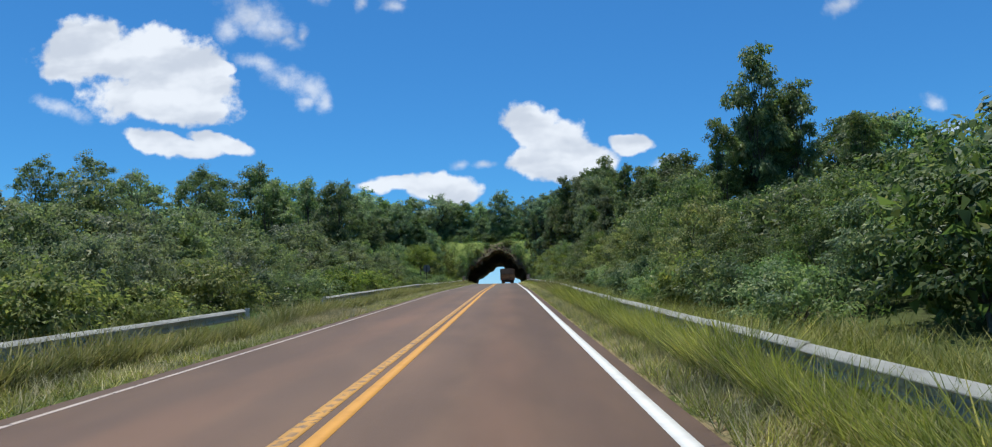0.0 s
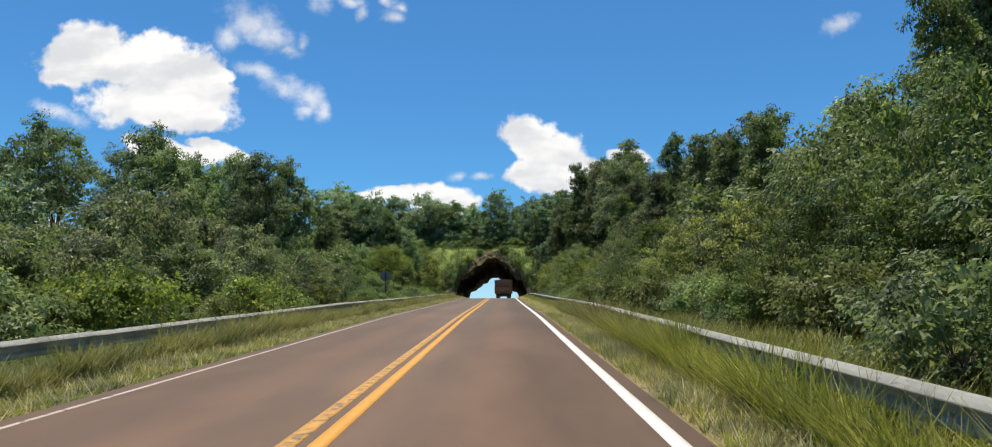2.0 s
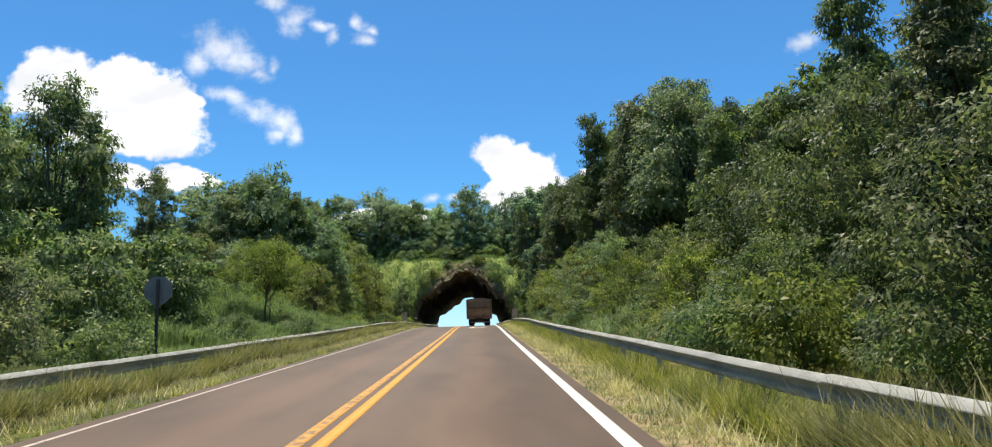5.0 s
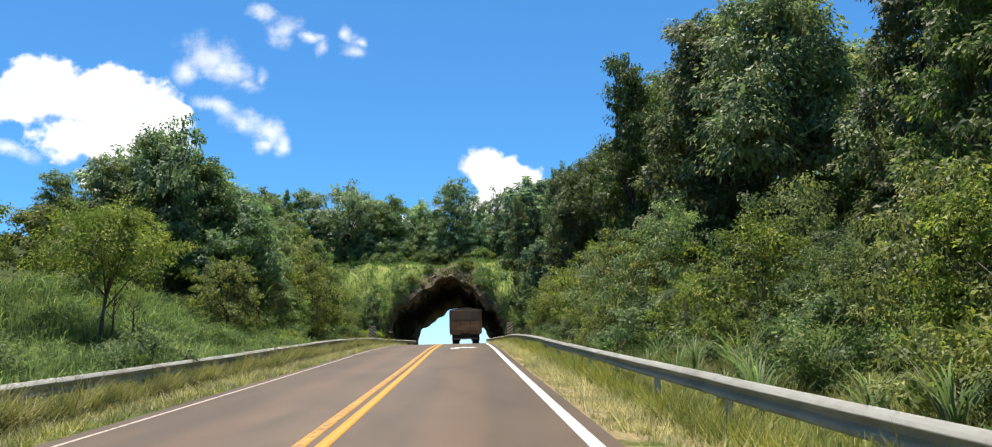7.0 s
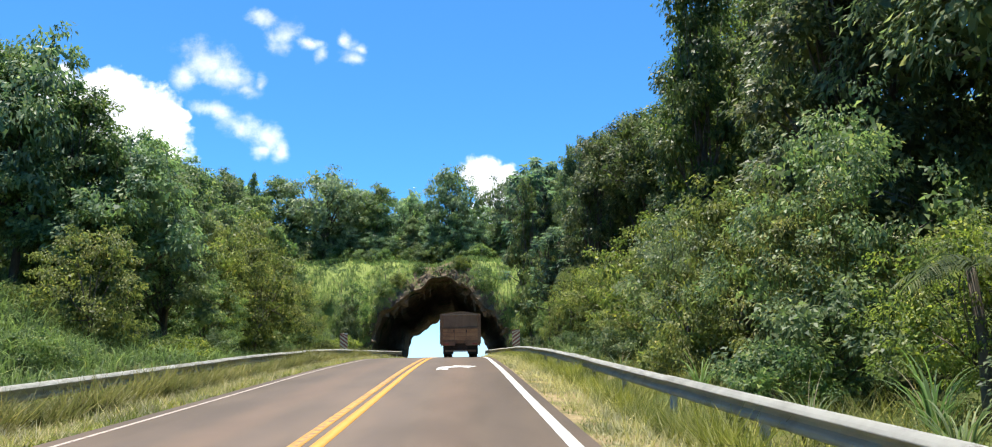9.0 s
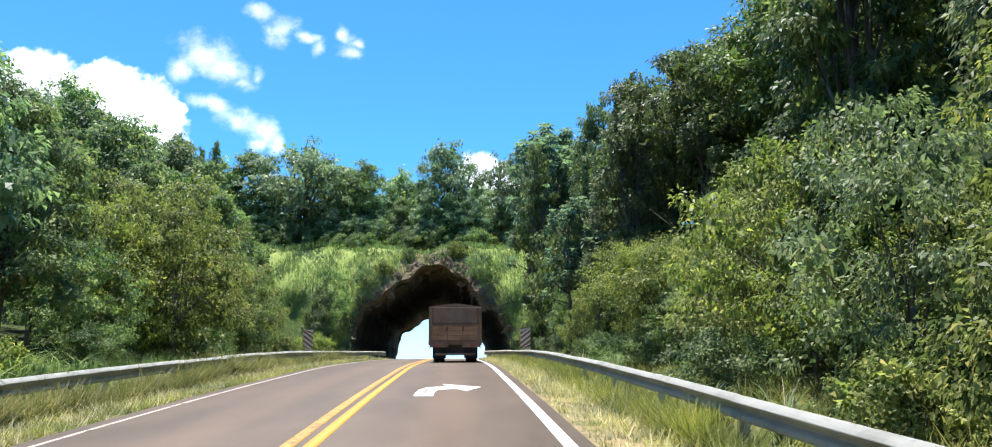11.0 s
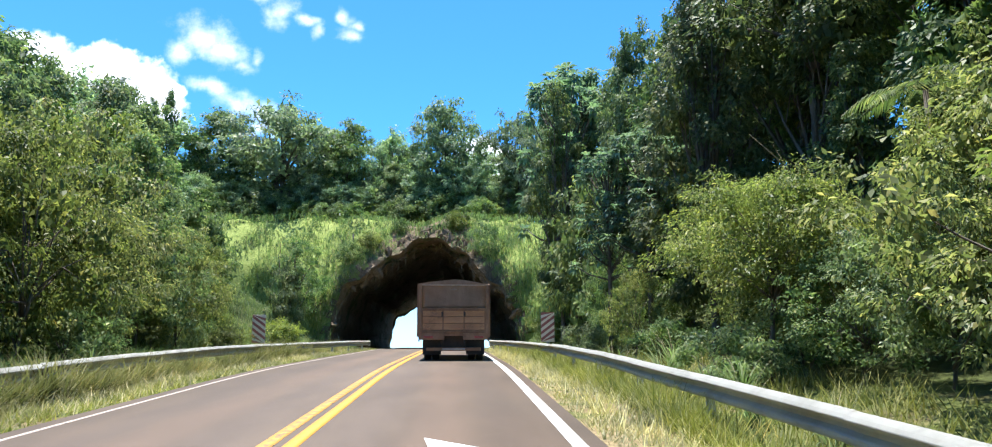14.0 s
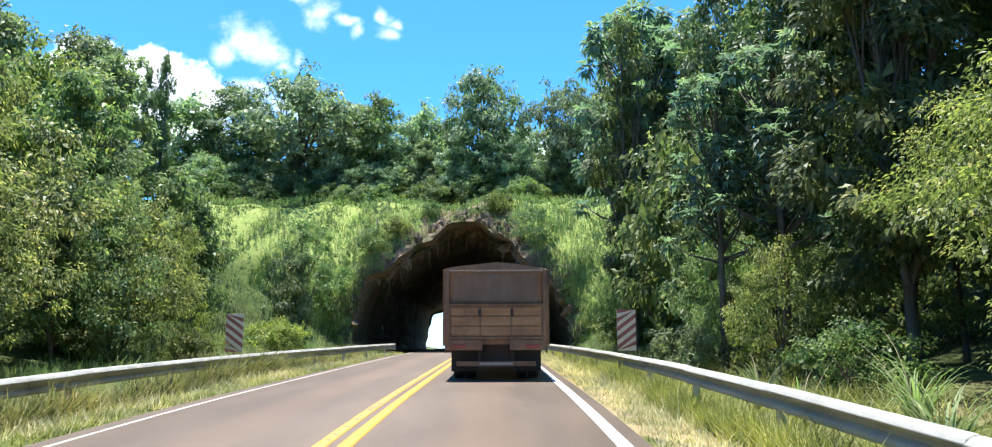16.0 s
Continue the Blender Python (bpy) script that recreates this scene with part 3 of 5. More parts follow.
def clump_leaves(rng, centres, outward, radius, per, leaf, flat=0.5):
    """Leaf places, directions and normals round clump centres: drooping leaves that face up and out."""
    k = len(centres)
    off = rng.normal(size=(k, per, 3))
    off /= np.linalg.norm(off, axis=2)[..., None]
    off *= (rng.random((k, per, 1)) ** 0.45) * radius[:, None, None]
    off[..., 2] *= flat
    at = centres[:, None, :] + off
    way = off / radius[:, None, None]
    out = outward[:, None, :] * np.array([1, 1, 0.3])
    along = way * 0.7 + out * 0.6 + rng.normal(size=off.shape) * 0.42
    along[..., 2] -= 0.55
    up = rng.normal(size=off.shape) * 0.36 + np.array([0, 0, 0.78]) + 0.62 * out + 0.25 * way
    ln = leaf * rng.uniform(0.65, 1.35, (k, per))
    return at.reshape(-1, 3), along.reshape(-1, 3), up.reshape(-1, 3), ln.ravel()


def lobed_tree(seed, height, spread, base, lobes, clumps, per, leaf, mat, label, trunk_r=0.22, flat=0.55, narrow=1.0, aspect=0.5, kind_name="tree", category="tree", corners=3, skirt=False, tuft=1.0):
    """A tapered trunk with limbs that carry lobes of leaf clumps; base: where the crown begins, as a share of the height."""
    rng = np.random.default_rng(seed)
    top = empty(kind_name)
    tagged(top, label, category)
    cz0, cz1 = height * base, height
    lob, rad = [], []
    for i in range(lobes):
        f = (i + 0.5) / lobes
        a = i * 2.4 + rng.uniform(-0.5, 0.5)
        zz = cz0 + (cz1 - cz0) * (0.12 + 0.76 * f)
        reach = spread * narrow * math.sin(math.pi * min(0.18 + 0.74 * f, 1)) * rng.uniform(0.35, 0.8)
        r = spread * rng.uniform(0.36, 0.58) * (1.0 - 0.35 * f)
        if skirt:
            reach = spread * narrow * (0.92 - 0.72 * f) * rng.uniform(0.62, 1.0)
            r = spread * rng.uniform(0.30, 0.46) * (1.0 - 0.25 * f)
        lob.append((math.cos(a) * reach, math.sin(a) * reach, min(zz, height - r * 0.8)))
        rad.append(r)
    lob, rad = np.array(lob), np.array(rad)
    # trunk and limbs
    bm = bmesh.new()
    lean = rng.uniform(-0.5, 0.5, 2)
    fork = height * (base + 0.30 * (1 - base))
    pts = [(lean[0] * (f ** 2), lean[1] * (f ** 2), -0.4 + (fork + 0.4) * f) for f in np.linspace(0, 1, 6)]
    tube(bm, pts, [trunk_r * (1.35 if k == 0 else 1.0) * (1 - 0.09 * k) for k in range(6)], 7)
    for c, r in zip(lob, rad):
        s = rng.uniform(0.45, 1.0) if base > 0.12 else rng.uniform(0.2, 0.95)
        p0 = Vector((lean[0] * s * s, lean[1] * s * s, fork * s))
        p3 = Vector(c)
        mid = p0.lerp(p3, 0.5) + Vector((rng.uniform(-0.3, 0.3), rng.uniform(-0.3, 0.3), rng.uniform(0.0, 0.5)))
        tube(bm, [p0, p0.lerp(mid, 0.6), mid, p3], [trunk_r * 0.5, trunk_r * 0.4, trunk_r * 0.3, trunk_r * 0.10], 4 if trunk_r > 0.1 else 3)
        for _ in range(2 if trunk_r > 0.1 else 0):
            d = Vector(rng.normal(size=3)).normalized() * r * 0.9
            d.z = abs(d.z) * 0.6
            tube(bm, [mid, mid.lerp(p3 + d, 0.55) + Vector((0, 0, 0.15)), p3 + d], [trunk_r * 0.2, trunk_r * 0.13, trunk_r * 0.05], 3)
    part("trunk", bm, BARK, top, smooth=True)
    # clumps on the lobes' outer sides
    pick = rng.choice(lobes, clumps, p=rad ** 2 / (rad ** 2).sum())
    d = rng.normal(size=(clumps, 3))
    d[:, 2] = np.abs(d[:, 2]) * 0.9 - (0.62 if skirt else 0.42)
    d /= np.linalg.norm(d, axis=1)[:, None]
    shell = rng.uniform(0.78, 1.03, clumps) * rad[pick]
    centres = lob[pick] + d * shell[:, None] * np.array([1, 1, 0.85])
    centres[:, 2] = np.maximum(centres[:, 2], 0.25)
    cr = (rng.uniform(0.09, 0.17, clumps) * spread * 0.9 + 0.11) * tuft
    at, along, up, ln = clump_leaves(rng, centres, d, cr, per, leaf, flat)
    # the close inner foliage of each lobe
    small = leaf < 0.16
    inner = lobes * (130 if small else 64)
    pick = np.arange(inner) % lobes
    core = rng.normal(size=(inner, 3))
    core *= (0.12 + 0.42 * rng.random((inner, 1))) / np.linalg.norm(core, axis=1)[:, None] * rad[pick][:, None]
    cl = np.minimum(rad[pick] * rng.uniform(0.26, 0.46, inner), (1.7 if small else 2.7) * leaf)
    core = lob[pick] + core
    core[:, 2] = np.maximum(core[:, 2], 0.2)
    at, along, up = np.concatenate([at, core]), np.concatenate([along, rng.normal(size=(inner, 3))]), np.concatenate([up, rng.normal(size=(inner, 3)) * 0.7 + np.array([0, 0, 0.6])])
    wide = np.concatenate([ln * aspect, cl * 0.55])
    leaf_mesh("crown", at, along, up, np.concatenate([ln, cl]), wide, mat, top, corners=corners)
    return top


def whorl_tree(seed, height, spread, heads, mat, label):
    """A slender tree whose limbs end in whorls of large drooping leaves."""
    rng = np.random.default_rng(seed)
    top = empty("tree")
    tagged(top, label, "tree")
    bm = bmesh.new()
    tube(bm, [(0, 0, -0.3), (0.1, 0.05, height * 0.35), (0.25, 0.1, height * 0.7), (0.2, 0.15, height * 0.95)], [0.13, 0.11, 0.08, 0.04], 8)
    P, A, U, L = [], [], [], []
    for h in range(heads):
        f = rng.uniform(0.45, 1.0)
        a = rng.uniform(0, 6.283)
        reach = spread * rng.uniform(0.15, 1.0) * (1.15 - 0.55 * f)
        tip = Vector((math.cos(a) * reach, math.sin(a) * reach, height * f + rng.uniform(-0.3, 0.5)))
        root = Vector((0.2 * f, 0.1 * f, height * f * 0.78))
        tube(bm, [root, root.lerp(tip, 0.6) - Vector((0, 0, 0.12)), tip], [0.035, 0.024, 0.012], 5)
        for w in range(13):
            for lay in range(3):
                b = w * 0.483 + lay * 0.2 + rng.uniform(-0.15, 0.15)
                rise = (0.45, 0.05, -0.45)[lay] + rng.uniform(-0.2, 0.2)
                P.append((tip.x + math.cos(b) * 0.06, tip.y + math.sin(b) * 0.06, tip.z - 0.08 * lay))
                A.append((math.cos(b), math.sin(b), rise))
                U.append((rng.normal() * 0.2, rng.normal() * 0.2, 1.0))
                L.append(rng.uniform(0.22, 0.40))
    part("trunk", bm, BARK, top, smooth=True)
    L = np.array(L)
    leaf_mesh("crown", np.array(P), np.array(A), np.array(U), L, L * 0.36, mat, top, 0.3)
    return top


def tree_kinds():
    k = {}
    k["broad"] = lobed_tree(11, 13, 4.2, 0.16, 14, 290, 46, 0.27, LEAF_DEEP, "tall broadleaf forest tree with a dark green lobed crown", 0.24)
    k["broad2"] = lobed_tree(12, 13, 3.9, 0.12, 14, 290, 46, 0.26, LEAF_MID, "tall broadleaf forest tree with a mid green lobed crown", 0.22)
    k["column"] = lobed_tree(13, 14, 2.7, 0.03, 16, 260, 45, 0.25, LEAF_DEEP, "tall narrow tree clothed in dark leaves down to the ground", 0.20, narrow=0.9)
    k["column2"] = lobed_tree(14, 13, 2.9, 0.05, 15, 260, 45, 0.25, LEAF_MID, "tall vine-covered tree with mid green leaves down to the ground", 0.20, narrow=0.9)
    k["vine"] = lobed_tree(33, 14, 2.8, 0.03, 22, 350, 58, 0.20, LEAF_DEEP, "tall tree draped in dark climbing leaves down to the ground", 0.18, narrow=0.95, skirt=True)
    k["vine2"] = lobed_tree(34, 13, 3.2, 0.05, 22, 350, 58, 0.20, LEAF_MID, "tall leafy tree with mid green foliage down to the ground", 0.18, narrow=1.0, skirt=True)
    k["shade"] = lobed_tree(36, 18, 4.8, 0.52, 15, 270, 56, 0.26, LEAF_DEEP, "very tall forest tree with a high dark spreading crown", 0.22, narrow=1.1)
    k["crown"] = lobed_tree(37, 14, 4.6, 0.34, 22, 370, 56, 0.24, LEAF_MID, "tall forest tree with a wide green crown over bare trunk", 0.24, narrow=1.0, skirt=True)
    k["round"] = lobed_tree(15, 9, 3.8, 0.12, 14, 250, 48, 0.25, LEAF_HAZED, "round-crowned greyish green tree with dense foliage, paled for haze", 0.22, narrow=0.9)
    k["airy"] = lobed_tree(16, 13, 3.4, 0.42, 12, 120, 84, 0.17, LEAF_MID, "airy forest tree with bare limbs and a loose crown", 0.17, narrow=1.1)
    k["flat"] = lobed_tree(17, 9, 4.6, 0.32, 14, 130, 62, 0.25, LEAF_HAZED, "spreading hilltop tree with pale forked limbs and a flat crown", 0.20, flat=0.4, narrow=1.1)
    k["far"] = lobed_tree(27, 13, 4.3, 0.10, 16, 130, 31, 0.47, LEAF_DEEP, "distant forest tree with a dark green crown", 0.22)
    k["far2"] = lobed_tree(28, 13, 4.3, 0.10, 16, 130, 31, 0.40, LEAF_HAZED, "distant forest tree with a greyish green crown, paled for haze", 0.22)
    k["whorl"] = whorl_tree(18, 7.5, 2.4, 84, LEAF_PALE, "slender tree with whorls of large pale drooping leaves")
    sh = dict(kind_name="shrub", category="shrub")
    k["shrub"] = lobed_tree(21, 4.0, 2.3, 0.02, 13, 115, 42, 0.155, LEAF_MID, "dense mid green shrub at the forest edge", 0.06, **sh)
    k["shrub2"] = lobed_tree(22, 4.0, 2.1, 0.02, 13, 115, 42, 0.15, LEAF_LIGHT, "sunlit yellow-green shrub at the forest edge", 0.06, **sh)
    k["shrub3"] = lobed_tree(23, 3.6, 2.4, 0.02, 13, 115, 42, 0.16, LEAF_DEEP, "dark green shrub in the forest edge", 0.06, **sh)
    fine = dict(sh, tuft=0.78)
    k["near"] = lobed_tree(41, 4.0, 2.3, 0.02, 14, 125, 88, 0.086, LEAF_MID, "dense mid green roadside shrub with small drooping leaves", 0.05, aspect=0.46, **fine)
    k["near2"] = lobed_tree(42, 4.0, 2.2, 0.02, 14, 110, 84, 0.086, LEAF_LIGHT, "sunlit yellow-green roadside shrub with small drooping leaves", 0.05, aspect=0.44, corners=4, **fine)
    k["near3"] = lobed_tree(43, 3.9, 2.3, 0.02, 13, 125, 88, 0.086, LEAF_DEEP, "dark green roadside shrub with small drooping leaves", 0.05, aspect=0.46, **fine)
    k["tall"] = lobed_tree(46, 7.5, 2.6, 0.02, 22, 230, 84, 0.105, LEAF_LIGHT, "tall feathery yellow-green shrub with arching twigs", 0.06, aspect=0.40, corners=4, **fine)
    k["thicket"] = lobed_tree(29, 4.0, 2.5, 0.02, 12, 110, 48, 0.18, LEAF_MID, "mid green thicket under the forest trees", 0.06, **sh)
    k["thicket2"] = lobed_tree(30, 4.0, 2.5, 0.02, 12, 110, 48, 0.18, LEAF_DEEP, "dark green thicket under the forest trees", 0.06, **sh)
    k["olive"] = lobed_tree(44, 4.0, 2.4, 0.02, 14, 150, 56, 0.125, LEAF_OLIVE, "dull olive green roadside shrub with thin twigs", 0.05, **sh)
    k["olive2"] = lobed_tree(45, 4.2, 2.5, 0.10, 13, 120, 56, 0.15, LEAF_OLIVE, "loose olive green thicket behind the guard rail", 0.06, **sh)
    k["mound"] = lobed_tree(24, 5.0, 3.6, 0.02, 20, 230, 80, 0.105, LEAF_LIGHT, "large rounded feathery yellow-green shrub", 0.07, flat=0.45, aspect=0.34, corners=4, **sh)
    k["canopy"] = lobed_tree(35, 6.0, 3.3, 0.42, 16, 220, 80, 0.105, LEAF_LIGHT, "arching yellow-green small tree with a feathery overhanging crown", 0.09, flat=0.45, aspect=0.36, corners=4)
    k["low"] = lobed_tree(25, 1.7, 1.5, 0.02, 9, 80, 52, 0.084, LEAF_MID, "low leafy bush behind the guard rail", 0.03, **sh)
    k["low2"] = lobed_tree(26, 1.5, 1.4, 0.02, 9, 80, 52, 0.084, LEAF_LIGHT, "low yellow-green bush behind the guard rail", 0.03, **sh)
    return k


KINDS = tree_kinds()
HEIGHT = {}
for kind_key, thing in KINDS.items():
    crown = thing.children[-1].data
    co = np.empty(len(crown.vertices) * 3, dtype=np.float32)
    crown.vertices.foreach_get("co", co)
    HEIGHT[kind_key] = float(np.percentile(co[2::3], 99.6))


def plant(kind, x, y, top, wide=1.0, foot=None):
    """Sets a plant so that its top reaches the height `top`; wide: breadth against the plant's own proportions."""
    z = float(ground_z(x, y)) if foot is None else foot
    if 4 < x < 11.5 and 20 < y < 146:
        kind = {"shrub": "near", "shrub3": "near3", "shrub2": "near2"}.get(kind, kind)
    if 6 < x < 9.6 and 84 < y < 126:
        kind = {"near3": "near2"}.get(kind, kind)
    # darker kinds here: the trees' shaded side is put into leaf colour
    if x > 9 and y < 100:
        kind = {"vine2": "vine", "broad2": "broad", "near2": "near3", "near": "near3"}.get(kind, kind)
    if -16 < x < -9 and 100 < y < 152:
        kind = {"shrub": "near", "shrub2": "near2", "shrub3": "near"}.get(kind, kind)
    if x > 6 and y < 80:
        kind = {"near": "near3", "near2": "near3" if x > 9 else "near2", "shrub": "shrub3", "shrub2": "shrub", "vine2": "vine"}.get(kind, kind)
    # lighter kinds on the left: the veil of haze is put into leaf colour
    if x < -9:
        kind = {"shrub3": "shrub", "thicket2": "thicket", "far": "far2", "vine": "vine2", "broad": "broad2", "column": "column2"}.get(kind, kind)
        if y < 84:
            kind = {"shrub": "olive", "shrub2": "olive", "thicket": "olive2"}.get(kind, kind)
    top += GRADE * y
    s = max(top - z, 0.6) / HEIGHT[kind]
    sx = s ** 0.75 * wide
    m = Matrix.Translation((x, y, z)) @ Euler((0, 0, (x * 12.99 + y * 78.23) % 6.28)).to_matrix().to_4x4() @ Matrix.Diagonal((sx, sx, s, 1))
    return place_thing(KINDS[kind], m)


def hill_z(x, y):
    p = hill_point(x, HILL_TOP + 0.3)
    return p.z + max(y - p.y, 0) * 0.0625


# forest of the right-hand side: kind, x, y, height of the top
for row in (("column2", 17.3, 51.2, 16.6, 0.66), ("crown", 17.4, 52.4, 11.8, 0.75), ("column2", 20.2, 52.0, 14.2, 0.7), ("vine2", 14.6, 50.6, 11.2, 0.7), ("vine2", 19.5, 53, 13.6, 0.9), ("far2", 25.5, 49, 11.0, 1.0), ("broad", 25.6, 57, 12.4, 0.9),
            ("vine", 14.9, 58, 9.0, 0.8), ("far2", 29, 58, 13, 1.1), ("vine2", 12.4, 67, 9.6, 0.8), ("broad", 15.5, 71, 11.0, 0.8),
            ("vine2", 14.9, 82.6, 12.3, 0.85), ("vine", 13.8, 86.5, 13.2, 0.65), ("broad", 19, 90, 13.0, 0.9), ("vine2", 12.5, 97, 11.0, 0.8), ("crown", 13.0, 107.0, 14.4, 0.9), ("vine", 11.3, 111.5, 15.2, 1.0),
            ("vine", 14.5, 109, 15.4, 0.8), ("vine2", 12.4, 117, 13.0, 0.75)):
    plant(*row)
for row in (("vine", 9.6, 119.5, 16.0, 0.66), ("vine", 13.2, 121.5, 15.5, 0.9), ("vine", 15, 117, 17, 0.9), ("vine", 13.5, 127, 15.5, 0.9), ("broad2", 18, 128, 17.5, 1.0),
            ("vine", 14.5, 141, 16.0, 0.85), ("vine", 13, 150, 16, 0.9), ("column", 5.9, 154.5, 13.0, 0.60), ("vine2", 9.6, 158, 14.6, 0.9),
            ("whorl", 6.6, 157.5, 14.6, 0.85), ("whorl", 8.0, 162.5, 16.8, 1.0), ("whorl", 6.2, 143.2, 7.4, 0.7), ("whorl", 7.6, 142.4, 8.0, 0.85), ("shade", 14.5, 133.5, 15.6, 0.9), ("vine", 8.7, 138.5, 13.2, 0.8), ("shade", 11.4, 136.5, 13.6, 0.8), ("shade", 12.6, 140.0, 14.6, 0.9), ("shade", 17.0, 142.5, 17.4, 1.0),
            ("shade", 12.5, 147.0, 15.2, 0.9), ("shade", 14.2, 125.5, 16.8, 0.9), ("vine2", 9.7, 153.0, 16.0, 0.6), ("vine", 11.6, 134.2, 8.6, 0.8), ("vine", 13.0, 138.6, 9.6, 0.8)):
    plant(*row)
for row in (("far", 22, 104, 15.5, 1.0), ("far2", 24, 75, 14, 1.0), ("far2", 23, 120, 17, 1.1), ("far2", 18.6, 138, 13, 1.0),
            ("far", 15.5, 150, 14, 1.0), ("column", 15.5, 145.5, 11.5, 1.0), 
            ("far", 20, 42, 9.5, 0.8), ("vine2", 17, 36, 8.5, 0.8)):
    plant(*row)

# forest of the left-hand side
for row in (("far2", -37, 88, 9.6, 1.3), ("airy", -44, 80, 14.8, 1.0), ("airy", -46.8, 75.5, 14.0, 0.9), ("airy", -38, 78, 12.8, 1.0), ("airy", -32.4, 81, 13.0, 1.1), ("broad2", -28.2, 86.5, 14.0, 0.85), ("airy", -29.6, 74, 12.2, 0.9), ("broad2", -18.0, 103.5, 9.4, 0.6), ("broad2", -25.6, 99, 13.9, 0.8),
            ("broad2", -25.5, 83, 11.6, 0.9), ("broad2", -19.5, 87, 11.8, 0.8), ("broad2", -20.8, 99.0, 13.3, 0.75), ("round", -25.5, 108, 12.0, 1.0),
            ("round", -16.2, 120.3, 12.6, 0.72), ("vine", -16.6, 119.6, 11.6, 0.9), ("vine2", -18.8, 119.0, 10.4, 1.0), ("vine2", -14.4, 121.0, 10.8, 0.9), ("vine", -21.0, 118.0, 9.4, 0.9), ("vine2", -12.2, 124.5, 8.0, 0.9), ("round", -12.6, 121.5, 8.6, 0.85), ("broad", -21, 129, 12.6, 1.0), ("column2", -16.5, 123, 10.6, 0.9),
            ("broad2", -22.6, 150, 14.2, 0.9), ("broad2", -30.2, 100, 14.0, 0.75)):
    plant(*row)
for row in (("broad", -18.5, 152, 10.6, 0.9), ("column2", -15.8, 154, 8.6, 0.8), ("far2", -28, 140, 15, 1.0), ("far", -30, 118, 14, 1.0), ("far2", -30, 106, 14.5, 1.0),
            ("airy", -36, 98, 14.6, 1.0), ("far", -45, 96, 14, 1.1), ("far", -29, 72, 8.5, 0.9),
            ("column", -14.8, 131, 8.4, 0.8), ("column2", -17.5, 142, 11.5, 0.9), ("broad", -25, 160, 15.5, 1.0), ("canopy", -11.5, 103.0, 4.9, 0.85)):
    plant(*row)

# trees along the hilltop over the tunnel
for kind, x, y, top, wide in (("round", -1.0, 178.0, 19.4, 0.68), ("flat", -16.6, 177.5, 18.6, 0.9), ("flat", -14.5, 182.0, 17.7, 0.8), ("broad2", -10.0, 178.5, 17.2, 0.8),
                              ("round", -6.2, 179.0, 16.5, 0.7), ("round", 3.0, 184.5, 16.2, 0.7), 
                              ("flat", 6.2, 176.5, 17.9, 0.5), ("broad2", 9.5, 180.0, 18.5, 0.9), ("broad", -22.5, 180.0, 18.4, 0.9), ("far2", -28, 180.0, 18.0, 1.0), ("column", 13, 182.0, 20.2, 1.0),
                              ("far2", -34, 176.0, 20.4, 1.0)):
    y, kind, wide = y + 8.5, {"broad": "broad2", "far": "far2", "column": "column2", "thicket2": "thicket"}.get(kind, kind), wide * 1.25
    plant(kind, x, y, 1.5 + (top - 1.5) * 1.09, wide, hill_z(x, y) - 0.1)
for kind, x, y, top, wide in (("far", -8, 190.0, 18.0, 1.0), 
                              ("thicket2", 4.6, 182.0, 12.3, 0.9),
                              ("thicket", -18.5, 179.8, 11.9, 1.1), ("thicket", -22.0, 179.8, 12.2, 1.1), ("thicket", -15.5, 180.0, 11.8, 1.0),
                              ("thicket", -25.5, 179.5, 12.4, 1.1)):
    y, kind, wide = y + 8.5, {"broad": "broad2", "far": "far2", "column": "column2", "thicket2": "thicket"}.get(kind, kind), wide * 1.25
    plant(kind, x, y, 1.5 + (top - 1.5) * 1.09, wide, hill_z(x, y) - 0.1)

fill = random.Random(31)
for k in range(13):
    x, y = -23 + k * 2.5 + fill.uniform(-0.6, 0.6), 184.6 + fill.uniform(-0.5, 0.9)
    plant(("round", "flat", "round", "column2")[k % 4], x, y, 13.2 + fill.uniform(-0.8, 1.6), 0.8, hill_z(x, y) - 0.1)
for k in range(8):
    x, y = -22 + k * 4.6, 187.5 + fill.uniform(-0.5, 0.5)
    plant("thicket", x, y, 12.4 + fill.uniform(-0.5, 0.8), 1.5, hill_z(x, y) - 0.2)
for k in range(19):
    x, y = -22 + k * 1.45, 182.4 + fill.uniform(-0.6, 1.0)
    plant(fill.choice(("shrub2", "thicket", "thicket")), x, y, 9.0 + fill.uniform(1.0, 2.2), 0.8, hill_z(x, y) - 0.15)
for row in (("column2", -17.5, 157, 12.6, 1.0), ("broad2", -20.5, 160, 14.4, 0.9), ("broad2", -23.4, 167, 16.6, 0.8), ("column2", -21.4, 171, 17.6, 0.3), ("column2", -22.9, 172, 17.2, 0.28), ("column", -21.5, 155, 14.4, 0.9), ("broad", -24.5, 152, 16.2, 0.9), ("far2", -28, 156, 17.4, 1.0), ("broad2", -19, 146, 12.5, 0.9),
            ("column2", -13.0, 146, 8.6, 0.8), ("column2", -14.5, 139, 8.8, 0.8), ("vine", 14, 131.5, 18.5, 0.9), ("vine2", 10.8, 148, 15.0, 0.8),
            ("column", 16.5, 122, 19.0, 1.0), ("far", 21, 113, 14.5, 1.0), ("broad2", 15.6, 98.5, 12.0, 0.8), ("vine2", 10.5, 92, 9.0, 0.8), ("broad", 17.0, 97, 11.6, 0.9), ("vine", 10.2, 76, 8.6, 0.8), ("broad2", 18.5, 78, 13.2, 0.9),
            ("vine2", 11.5, 59, 8.5, 0.8), ("vine2", 8.0, 152, 9.0, 0.7)):
    plant(*row)
